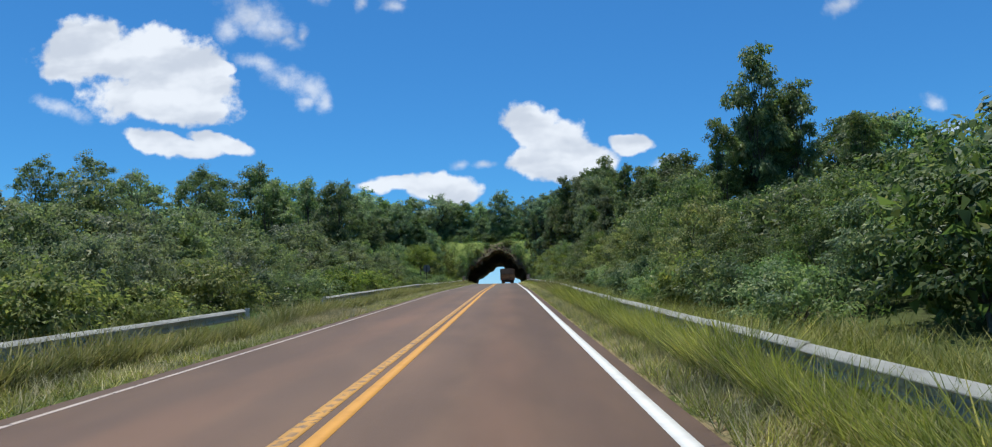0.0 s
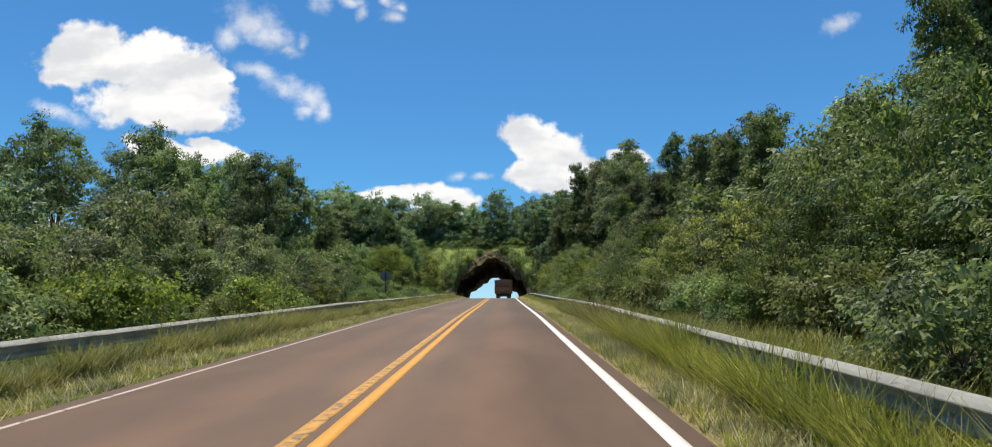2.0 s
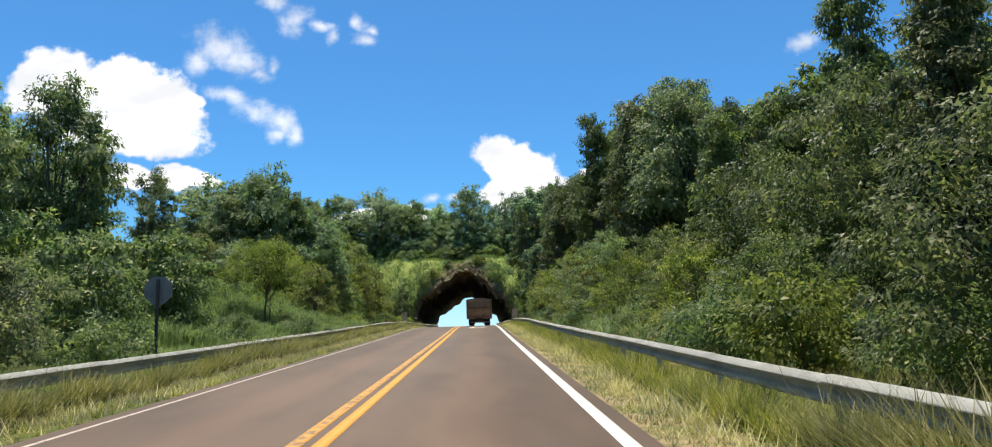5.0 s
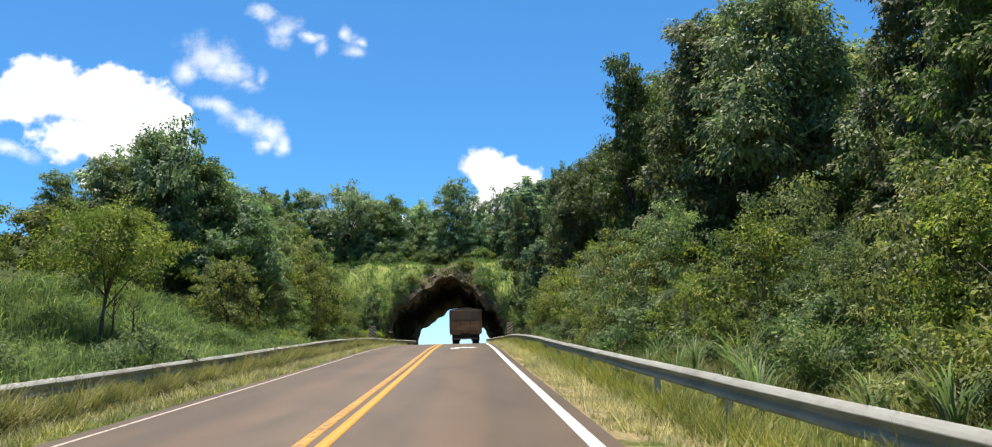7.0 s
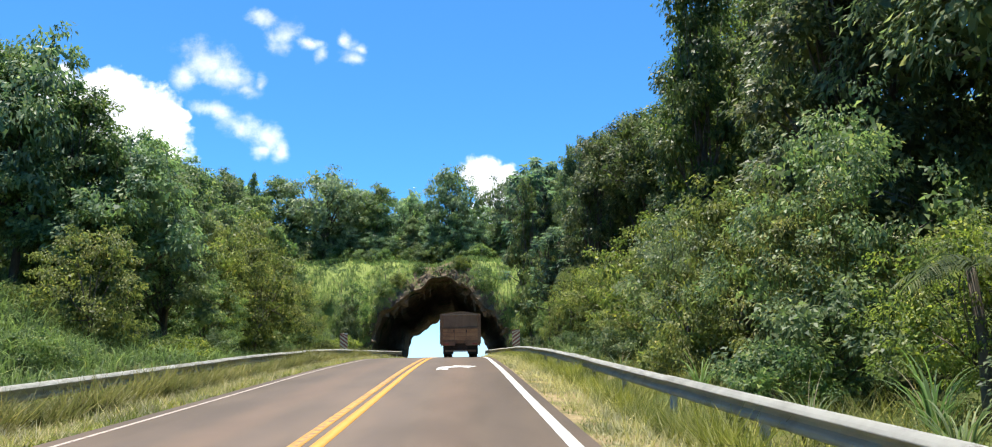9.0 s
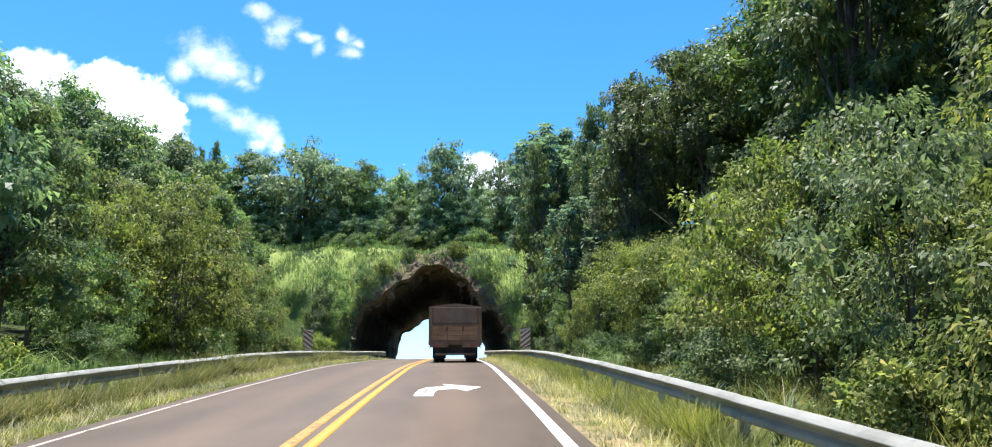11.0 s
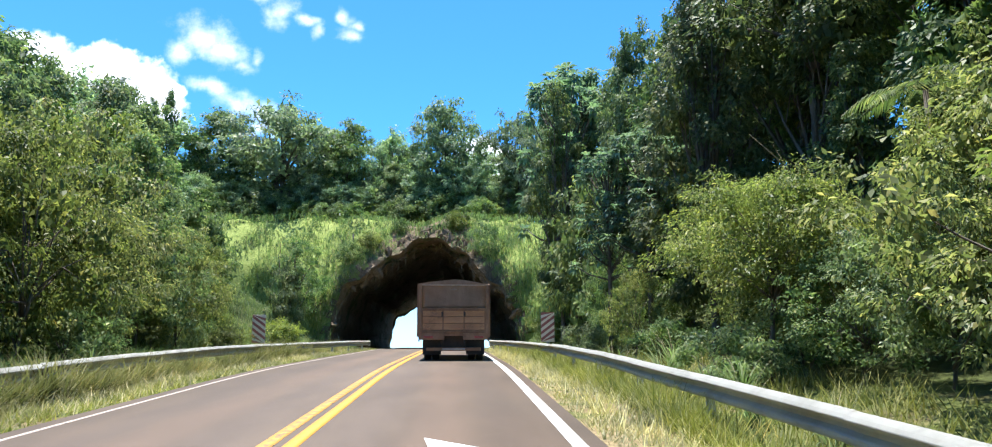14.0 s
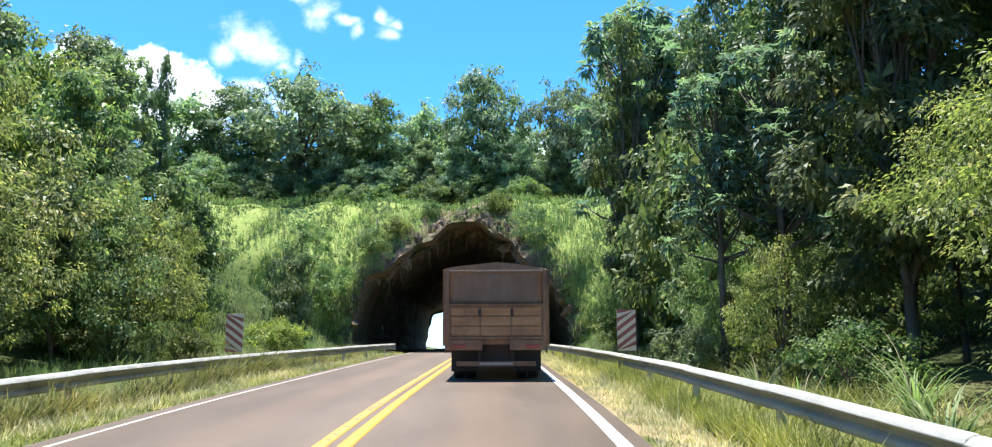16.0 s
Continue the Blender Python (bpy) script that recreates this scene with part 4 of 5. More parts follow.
for kind, x, w, tall, wide in (("low", 2.9, 5.0, 2.4, 0.75), ("low", -8.0, 4.6, 1.5, 0.8), ("low2", -6.6, 5.8, 1.2, 0.9), ("low", -10.4, 0.6, 2.6, 0.9), 
                               ("low2", 0.4, 7.6, 1.4, 0.8), ("low", -4.4, 7.4, 1.1, 0.8)):
    p = hill_point(x, w)
    plant(kind, p.x, p.y + 0.15, p.z - 0.15 - GRADE * (p.y + 0.15) + tall, wide, p.z - 0.15)

# shrubs in front of the trees, placed by the plan
for row in (("shrub", 8.1, 47, 3.2, 0.9), ("shrub2", 9.4, 53, 4.3, 1.0), ("shrub", 8.8, 65.5, 3.8, 0.9), ("shrub3", 8.6, 90, 3.6, 0.9), ("shrub2", 9.2, 98.6, 4.6, 0.9),
            ("shrub", 8.0, 106.5, 5.2, 0.9), ("shrub2", 8.0, 122.6, 4.3, 1.0), ("mound", 8.5, 131.4, 3.6, 0.9), ("canopy", 6.9, 129.8, 3.7, 0.95), ("tall", 9.4, 125.4, 5.5, 0.95),
            ("tall", 10.6, 129.6, 5.0, 0.8), ("canopy", 10.2, 139.3, 5.2, 0.85), ("canopy", 8.6, 134.5, 4.2, 0.8), ("shrub", 7.0, 147.5, 4.2, 0.7), ("shrub3", 7.2, 151.0, 6.4, 0.7),
            ("shrub2", 10.9, 135.5, 4.6, 0.9), ("shrub", 8.3, 126, 3.4, 0.8), ("shrub2", 7.3, 110, 4.6, 0.9), ("shrub", 7.0, 114, 4.4, 0.85), ("shrub2", 7.6, 118.5, 5.0, 0.9)):
    plant(*row)
for row in (("shrub2", 7.2, 106, 3.6, 0.8), ("shrub2", 6.3, 139.6, 2.4, 0.6), ("shrub", 6.6, 144.6, 3.0, 0.6), ("shrub2", -12.5, 131, 5.4, 0.9), ("shrub2", -13.5, 141, 7.4, 0.9),
            ("shrub2", -15.5, 147, 9.0, 0.9), ("shrub2", -11.0, 138.5, 4.0, 0.8), ("shrub2", -14.0, 134, 7.0, 0.9), ("shrub", -16.5, 136, 8.0, 1.0), ("shrub2", -11.4, 147, 4.2, 0.8),
            ("shrub2", -11.0, 134.3, 5.8, 0.9), ("shrub", -11.6, 143.5, 4.8, 0.9), ("shrub3", -9.7, 159.5, 3.2, 0.55), ("shrub3", -14.3, 157.8, 6.4, 0.8), ("airy", -9.3, 161, 5.4, 0.75),
            ("shrub2", -13.1, 137, 6.8, 0.9), ("shrub", -14.7, 97.4, 5.0, 1.0), ("shrub2", -18.6, 112, 6.6, 1.0), ("flat", -15.4, 110.5, 5.9, 0.7), ("low", -8.3, 99.2, 1.0, 0.9)):
    plant(*row)
for row in (("shrub2", -20.5, 109.5, 7.0, 1.0), ("shrub2", -11.8, 117.0, 4.4, 0.9), ("shrub", -12, 22, 2.6, 0.9), ("shrub", -13.4, 28, 3.0, 1.0), ("shrub3", -15, 24, 3.4, 1.0),
            ("thicket", -16.5, 33, 4.0, 1.0), ("shrub", -12.3, 36, 2.8, 0.9), ("thicket", -18.5, 28, 4.2, 1.1), ("thicket", -20, 38, 4.6, 1.1), ("shrub", -13.5, 43, 3.4, 1.0),
            ("thicket2", -17, 47, 4.8, 1.0), ("shrub", -12.8, 50, 3.0, 0.9), ("shrub", -12.2, 73, 3.4, 0.9), ("shrub2", -12.0, 80, 3.0, 0.9), ("shrub", -13.0, 87, 4.0, 0.9),
            ("shrub", -13.1, 66.3, 4.2, 0.9), ("shrub3", -12.9, 58, 3.0, 0.8), ("shrub", -13.4, 149, 5.6, 0.8), ("shrub2", -12.2, 151.5, 4.2, 0.7), ("shrub", -11.8, 128.5, 3.6, 0.9)):
    plant(*row)
mix = random.Random(4)
for y in range(16, 46, 4):
    for x0, x1 in ((10.5, 13.0), (13.5, 15.5)):
        x, yy = mix.uniform(x0, x1), y + mix.uniform(-1.5, 1.5)
        if x < yy * 0.62 + 2:
            base = float(ground_z(x, yy)) - GRADE * yy
            plant(mix.choice(("shrub", "shrub2", "shrub3", "thicket")), x, yy, max(base + 1.8, min(base + 3.4, 1.5 + 0.19 * yy)), mix.uniform(1.0, 1.25))
for y in range(18, 104, 5):
    x, yy = mix.uniform(6.0, 8.0), y + mix.uniform(-2, 2)
    plant(mix.choice(("low", "low2", "low")), x, yy, float(ground_z(x, yy)) - GRADE * yy + mix.uniform(1.0, 1.7), mix.uniform(0.95, 1.15))
for y in range(16, 64, 6):
    x, yy = mix.uniform(-11.2, -9.4), y + mix.uniform(-2, 2)
    plant(mix.choice(("low", "low2")), x, yy, float(ground_z(x, yy)) - GRADE * yy + mix.uniform(1.0, 1.7), 1.2)
for y in range(12, 166, 5):
    for x0, x1, hi in ((7.2, 9.6, 3.4), (9.8, 14.0, 5.6)):
        x, yy = mix.uniform(x0, x1), y + mix.uniform(-2, 2)
        if 145 < yy:
            x += 1.0 + 1.5 * (yy > 152)
        if 133 < yy < 144:
            x += 2.5
        if x0 > 9 and (yy < 42 or yy > 146 or 97 < yy < 114 or 124 < yy < 146):
            continue
        plant(mix.choice(("shrub", "shrub3", "shrub3", "shrub2")) if x < 13 else mix.choice(("thicket", "thicket2")), x, yy, float(ground_z(x, yy)) - GRADE * yy + hi * mix.uniform(0.7, 1.15), mix.uniform(0.8, 1.1))
for y in range(14, 168, 7):
    for x0, x1, hi in ((-15.0, -11.6, 2.8), (-21.0, -15.5, 4.4), (-30.0, -22.0, 5.0)):
        x, yy = mix.uniform(x0, x1), y + mix.uniform(-2.5, 2.5)
        if 96 < yy < 118 and x > -15.5:
            x -= 4.0
        if yy > 150 and x > -16.0:
            x -= 3.5
        if (yy < 36 and x < -15.2) or (yy > 96 and x < -16.5) or (yy > 50 and x < -22):
            continue
        plant(mix.choice(("shrub", "shrub3", "shrub", "shrub2")) if x > -15.2 else mix.choice(("thicket", "thicket", "thicket2")), x, yy, float(ground_z(x, yy)) - GRADE * yy + hi * mix.uniform(0.7, 1.2), mix.uniform(0.85, 1.15))
for y in range(20, 160, 9):
    x, yy = mix.uniform(5.2, 6.6), y + mix.uniform(-3, 3)
    plant(mix.choice(("low", "low2")), x, yy, float(ground_z(x, yy)) - GRADE * yy + mix.uniform(0.8, 1.5), 1.0)
    x, yy = mix.uniform(-10.8, -9.2), y + mix.uniform(-3, 3)
    plant(mix.choice(("low", "low2")), x, yy, float(ground_z(x, yy)) - GRADE * yy + mix.uniform(0.8, 1.4), 1.0)


def blades(name, mat, label, xs, ys, zs, tall, rng, width=0.016, bend=0.45, plain=False):
    """Grass: bent three-cornered blades in tufts, one piece of ground cover."""
    n = len(xs)
    a = rng.uniform(0, 6.283, n)
    d = np.stack([np.cos(a), np.sin(a), np.zeros(n)], -1)
    s = np.stack([-np.sin(a), np.cos(a), np.zeros(n)], -1)
    p = np.stack([xs, ys, zs - 0.02], -1)
    h = (tall * rng.uniform(0.55, 1.25, n))[:, None]
    w = (width * (0.6 + 0.5 * tall / 0.5))[:, None]
    if plain or tall.mean() < 0.27:
        tip = p + d * h * rng.uniform(0.3, 1.3, (n, 1)) + np.array([0, 0, 1]) * h * 0.85
        me = bpy.data.meshes.new(name)
        me.from_pydata(np.stack([p - s * w, p + s * w, tip], 1).reshape(-1, 3).tolist(), [], np.arange(n * 3).reshape(-1, 3).tolist())
        me.materials.append(mat)
        return tagged(new(name, me), label, "grass", kind="stuff")
    mid = p + d * h * bend * 0.45 + np.array([0, 0, 1]) * h * 0.66
    tip = p + d * h * bend * 1.7 + np.array([0, 0, 1]) * h * rng.uniform(0.55, 0.9, (n, 1))
    v = np.stack([p - s * w, p + s * w, mid + s * w * 0.7, tip, mid - s * w * 0.7], 1).reshape(-1, 3)
    i = np.arange(n) * 5
    f = np.concatenate([np.stack([i, i + 1, i + 2, i + 4], -1)])
    g = np.stack([i + 4, i + 2, i + 3, i + 3], -1)
    me = bpy.data.meshes.new(name)
    me.from_pydata(v.tolist(), [], f.tolist() + g[:, :3].tolist())
    me.materials.append(mat)
    return tagged(new(name, me), label, "grass", kind="stuff")


def tufted(rng, n, x0, x1, y0, y1, per=9, spread=0.13):
    """Places in tufts over a strip."""
    k = n // per
    cx, cy = rng.uniform(x0, x1, k), rng.uniform(y0, y1, k)
    return (np.repeat(cx, per) + rng.normal(0, spread, k * per)), (np.repeat(cy, per) + rng.normal(0, spread, k * per))


def build_grass():
    rng = np.random.default_rng(9)

    def strip(mat, label, n, x0, x1, y0, y1, tall, width=0.016, spread=0.14, keep=None, plain=False):
        x, y = tufted(rng, n, x0, x1, y0, y1, spread=spread)
        ok = (x > EDGE_R + 0.08) | (x < EDGE_L - 0.08)
        if keep is not None:
            ok &= keep(x, y)
        x, y = x[ok], y[ok]
        t = tall * (0.75 + 0.5 * (0.5 + 0.5 * ripple(x, y, 0.8))) * (0.75 + 0.35 * rng.random(len(x)))
        blades("grass", mat, label, x, y, ground_z(x, y), t, rng, width, 0.45, plain)

    dry = lambda x, y: (ripple(x + 3, y * 0.4, 0.6) + 0.5 * ripple(x, y, 1.4)) > -0.05 - 0.55 * (x > 0) * step(y, 40, 60)
    strip(GRASS_FRESH, "short green verge grass beside the asphalt", 30000, 2.0, 4.3, 2, 170, 0.11)
    strip(GRASS_DRY, "dry straw-coloured grass patches on the verge", 60000, 2.0, 3.7, 2, 170, 0.13, keep=dry)
    strip(GRASS_FRESH, "green verge grass between road and guard rail", 52000, -7.6, -5.3, 6, 170, 0.20)
    strip(GRASS_DRY, "dry straw-coloured grass along the road edge", 26000, -7.2, -5.3, 6, 170, 0.17, keep=dry)
    strip(GRASS_FRESH, "tall grass behind and under the guard rail", 50000, 3.4, 7.4, 2, 168, 0.46, 0.012, 0.2, plain=True)
    strip(GRASS_HILL, "tall grass behind the guard rail", 50000, -11.3, -7.4, 6, 168, 0.48, 0.012, 0.2, plain=True)
    strip(GRASS_HILL, "tall grass on the sloping bank", 30000, -16.0, -8.3, 92, 122, 0.98, 0.013, 0.25)
    strip(GRASS_FRESH, "tall grass leaning over the guard rail", 9000, 3.04, 3.34, 1, 25, 0.90, 0.008, 0.10, plain=True)
    strip(GRASS_DRY, "tall dry grass leaning over the guard rail", 4000, 3.0, 3.34, 1, 25, 0.82, 0.006, 0.12, plain=True)
    strip(GRASS_FRESH, "grass in front of the guard rail", 11000, 3.1, 3.4, 23, 46, 0.88, 0.009, 0.11, plain=True)
    strip(GRASS_FRESH, "tall grass in front of the guard rail", 15000, 3.38, 3.70, 40, 68, 0.88, 0.009, 0.11, plain=True)
    strip(GRASS_FRESH, "thick grass behind the guard rail", 26000, 3.5, 6.0, 2, 62, 0.55, 0.014, 0.2, plain=True)
    strip(GRASS_DRY, "dry straw-coloured grass before the guard rail", 26000, -7.3, -5.5, 6, 168, 0.30, 0.010, 0.2, plain=True)
    strip(GRASS_FRESH, "grass growing up under the guard rail", 36000, 3.30, 3.70, 64, 168, 0.54, 0.011, 0.12, plain=True)
    strip(GRASS_DRY, "dry stalks along the guard rail", 17000, 2.4, 3.7, 2, 168, 0.40, 0.008, 0.12, plain=True)
    strip(GRASS_FRESH, "even mid-height grass on the verge", 26000, 2.15, 3.3, 2, 62, 0.26, 0.010, 0.2, plain=True)
    strip(GRASS_DRY, "pale feathery grass leaning over the verge", 20000, 2.2, 3.3, 2, 62, 0.30, 0.011, 0.16, plain=True)
    strip(GRASS_FRESH, "grass leaning over the guard rail", 50000, -7.28, -6.85, 3, 164, 0.76, 0.012, 0.10, plain=True)
    strip(GRASS_FRESH, "grass growing up round the rail posts", 12000, -7.5, -6.6, 6, 168, 0.34, 0.008, 0.12, plain=True)
    strip(GRASS_HILL, "long grass on the banks beside the tunnel", 16000, -17.5, -7.0, 146, 172, 0.55, 0.016, 0.25)
    strip(GRASS_HILL, "long grass on the banks beside the tunnel", 9000, 3.6, 9.5, 148, 172, 0.5, 0.016, 0.25)
    strip(GRASS_DRY, "bare dry patch of straw on the verge", 12000, -9.2, -5.4, 21, 34, 0.15, 0.016, 0.2)
    strip(GRASS_DRY, "pale straw patch on the verge between the rail ends", 11000, -7.6, -5.55, 23.5, 32, 0.36, 0.011, 0.22, plain=True)
    # hillside over the mouth
    n = 30000
    x, w = rng.uniform(-24, 14, n), rng.uniform(-2.2, 10.0, n)
    cx, cz = np.abs(x - AXIS) / 6.8, (w + 2.3) / 8.3
    ok = (cx ** 2.5 + np.maximum(cz, 0) ** 2.5) > 1.0
    x, w = x[ok], w[ok]
    p = np.array([hill_point(a, b) for a, b in zip(x, w)])
    t = 0.46 * (0.7 + 0.6 * rng.random(len(p)))
    rim = np.clip((cx[ok] ** 2.5 + np.maximum(cz[ok], 0) ** 2.5 - 1.0) / 0.7, 0, 1)
    half = rng.random(len(p)) < 0.42 + 0.48 * rim
    for m, mat, lab in ((half, GRASS_HILL, "long green grass on the hillside over the tunnel"), (~half, GRASS_DRY, "long dry grass on the hillside over the tunnel")):
        ob = blades("grass", mat, lab, p[m, 0], p[m, 1] - 0.05, p[m, 2], t[m], rng, 0.024, 0.6)


build_grass()


def hanging_roots():
    """Dry stems and roots that hang over the mouth's edge."""
    rng = random.Random(12)
    bm = bmesh.new()
    for k in range(330):
        t = rng.uniform(0.20, 0.80)
        ax, az = arch_point(t)
        d = rng.uniform(0.1, 1.9)
        x, w = AXIS + ax + d * math.cos(math.pi * t), -2.3 + az + d * math.sin(math.pi * t)
        p = hill_point(x, w) + Vector((0, -0.12, 0))
        ln, sway = rng.uniform(0.25, 1.0) ** 1.5 * 1.9, rng.uniform(-0.45, 0.45)
        pts = [p, p + Vector((sway * 0.5, -0.12, -ln * 0.3)), p + Vector((sway * 0.2, -0.22, -ln * 0.65)), p + Vector((sway, -0.2, -ln))]
        tube(bm, pts, [0.018, 0.015, 0.011, 0.004], 4)
    tagged(part("hanging_roots", bm, ROOT), "dry roots and stems hanging over the tunnel mouth", "roots", kind="stuff")


hanging_roots()


# ---- guard rails ----
def rail_x(side, y):
    if side > 0:
        return float(np.interp(y, [0, 30, 55, 90, 120, 146, 166], [3.45, 3.45, 3.85, 3.75, 3.80, 3.55, 2.55]))
    return float(np.interp(y, [0, 22, 45, 90, 120, 148, 166], [-7.45, -7.4, -7.5, -7.25, -7.2, -6.9, -5.5]))


def build_rail(side, y0, y1, label, top=0.62):
    """Wavy steel beam in overlapping lengths on short posts."""
    rail = empty("guard_rail")
    rail.location = (rail_x(side, y0), y0, float(road_z(y0)))
    tagged(rail, label, "guard rail", "guard rails along the road")
    prof = [(0.030, 0.016), (0.048, 0.030), (0.054, 0.052), (0.050, 0.082), (0.034, 0.100), (-0.022, 0.132), (-0.030, 0.170), (-0.020, 0.208), (0.072, 0.222), (0.094, 0.234), (0.092, 0.246), (0.060, 0.276), (0.010, 0.306), (-0.040, 0.312)]
    s = -side
    rng = random.Random(int(y0) + 3)
    y = y0
    while y < y1 - 0.5:
        ye = min(y + 4.0, y1)
        bm = bmesh.new()
        rows = []
        dz = rng.uniform(-0.008, 0.008)
        for yy in np.linspace(y, ye + 0.12, 4):
            x, z = rail_x(side, yy) + rng.uniform(-0.008, 0.008), float(road_z(yy)) + top - 0.31 + dz
            rows.append([bm.verts.new((x + s * a * 1.0 - rail.location.x, yy - rail.location.y, z + b - rail.location.z)) for a, b in prof])
        for r0, r1 in zip(rows, rows[1:]):
            for k in range(len(prof) - 1):
                bm.faces.new((r0[k], r0[k + 1], r1[k + 1], r1[k]))
        bmesh.ops.solidify(bm, geom=bm.faces[:], thickness=0.006)
        part("beam", bm, ZINC, rail, smooth=False)
        x, z = rail_x(side, y + 0.1), float(road_z(y))
        gz = float(ground_z(x - s * 0.12, y))
        bm = boxed(-0.05, 0.05, -0.06, 0.06, gz - 0.3 - z, top - 0.05, bevel=0.008)
        po = part("post", bm, ZINC, rail)
        po.location = Vector((x - s * 0.105, y + 0.1, z)) - rail.location
        y += 4.0
    bm = boxed(-0.04, 0.09, -0.02, 0.02, -0.33, 0.02, bevel=0.01)
    for yy in (y0, y1):
        cap = part("end_cap", bm.copy(), ZINC, rail)
        cap.location = Vector((rail_x(side, yy), yy, float(road_z(yy)) + top)) - rail.location
    bm.free()


build_rail(1, 0.5, 166, "long galvanised steel guard rail on short posts in the grass")
build_rail(-1, 2.0, 22.4, "galvanised steel guard rail ending in the grass", 0.58)
build_rail(-1, 32.1, 166, "long galvanised steel guard rail with grass growing round it", 0.60)


# ---- signs ----
def hazard_board(x, y, top, lean, label):
    """Upright board with slanting stripes on a post."""
    w, h = 0.56, 1.22
    z0 = float(ground_z(x, y))
    sign = empty("hazard_marker")
    sign.location = (x, y, z0)
    tagged(sign, label, "road sign", "hazard markers at the tunnel")
    zb = top + GRADE * y - h - z0
    part("panel", boxed(-w / 2, w / 2, -0.012, 0.012, zb, zb + h, bevel=0.004), SIGN_WHITE, sign)
    for k in range(-1, 6):
        a = zb + 0.02 + k * 0.27
        slant = 0.42 * lean
        pts = [(-w / 2, a), (w / 2, a + slant), (w / 2, a + slant + 0.13), (-w / 2, a + 0.13)]
        pts = [(px, min(max(pz, zb), zb + h)) for px, pz in pts]
        if max(p[1] for p in pts) - min(p[1] for p in pts) < 0.05:
            continue
        bm = bmesh.new()
        vs = [[bm.verts.new((px, yy, pz)) for px, pz in pts] for yy in (-0.016, -0.0122)]
        bm.faces.new(vs[0])
        for i in range(4):
            j = (i + 1) % 4
            if (vs[0][i].co - vs[0][j].co).length > 1e-4:
                bm.faces.new((vs[0][i], vs[1][i], vs[1][j], vs[0][j]))
        part("stripe", bm, SIGN_RED, sign)
    part("post", boxed(-0.04, 0.04, 0.014, 0.09, -0.4, zb + h - 0.05, bevel=0.01), SIGN_GREY, sign)


hazard_board(-8.15, 147.5, 0.90, -1, "faded red and white striped hazard board behind the rail")
hazard_board(4.10, 146.0, 1.02, 1, "faded red and white striped hazard board beside the tunnel approach")


def sign_from_behind(x, y, label):
    z0 = float(ground_z(x, y))
    sign = empty("road_sign")
    sign.location = (x, y, z0)
    tagged(sign, label, "road sign")
    bm = bmesh.new()
    cz = 2.1 + GRADE * y - z0
    vs = [[bm.verts.new((0.40 * math.cos(a), yy, cz + 0.40 * math.sin(a))) for a in [math.pi / 8 + k * math.pi / 4 for k in range(8)]] for yy in (0.0, 0.012)]
    bm.faces.new(vs[0])
    bm.faces.new(vs[1][::-1])
    for i in range(8):
        bm.faces.new((vs[0][i], vs[0][(i + 1) % 8], vs[1][(i + 1) % 8], vs[1][i]))
    part("panel", bm, SIGN_GREY, sign)
    part("post", boxed(-0.035, 0.035, -0.07, -0.002, -0.4, cz + 0.3, bevel=0.008), FRAME, sign)
    part("bracket", boxed(-0.22, 0.22, -0.015, -0.001, cz - 0.12, cz - 0.08, bevel=0.003), SIGN_GREY, sign)


sign_from_behind(-8.3, 81.2, "grey back of an eight-sided road sign on a post")


def build_pole(x, w):
    p = hill_point(x, w)
    bm = tube(bmesh.new(), [(0, 0, -0.3), (0.02, 0, 0.7), (0.0, 0.01, 1.35)], [0.06, 0.055, 0.05], 8)
    ob = part("fence_post", bm, FRAME, smooth=True)
    ob.location = p
    tagged(ob, "dark weathered wooden post in the hillside grass", "post")


build_pole(-7.9, 5.7)


def reed_clump(x, y, tall, seed):
    """Coarse grass: long tapering blades that rise from one foot and arch over."""
    rng = np.random.default_rng(seed)
    clump = empty("tall_grass")
    clump.location = (x, y, float(ground_z(x, y)))
    tagged(clump, "clump of tall arching coarse grass behind the rail", "grass clump")
    for name, count, mat, size, wide in (("stems", 7, STRAW, 1.15, 0.006), ("blades", 46, GRASS_HILL, 1.0, 0.017)):
        bm = bmesh.new()
        for k in range(count):
            a, lean = rng.uniform(0, 6.283), rng.uniform(0.2, 0.8)
            ln, arch = tall * size * rng.uniform(0.55, 1.25), rng.uniform(1.2, 2.6) * (0.55 if name == "stems" else 1.0)
            side = Vector((-math.sin(a), math.cos(a), 0)) * wide * rng.uniform(0.6, 1.3)
            p = Vector((math.cos(a) * 0.12 * rng.random(), math.sin(a) * 0.12 * rng.random(), -0.03))
            rows = []
            for s in range(8):
                f = s / 7
                w = side * (1.0 - 0.97 * f ** 2.2)
                rows.append((bm.verts.new(p - w), bm.verts.new(p + Vector((0, 0, 0.15)) * w.length), bm.verts.new(p + w)))
                bend = lean * 0.5 + arch * f ** 1.6
                p = p + Vector((math.cos(a) * math.sin(bend), math.sin(a) * math.sin(bend), math.cos(bend))) * ln / 7
            for r0, r1 in zip(rows, rows[1:]):
                for c in (0, 1):
                    bm.faces.new((r0[c], r0[c + 1], r1[c + 1], r1[c]))
        part(name, bm, mat, clump, smooth=True)


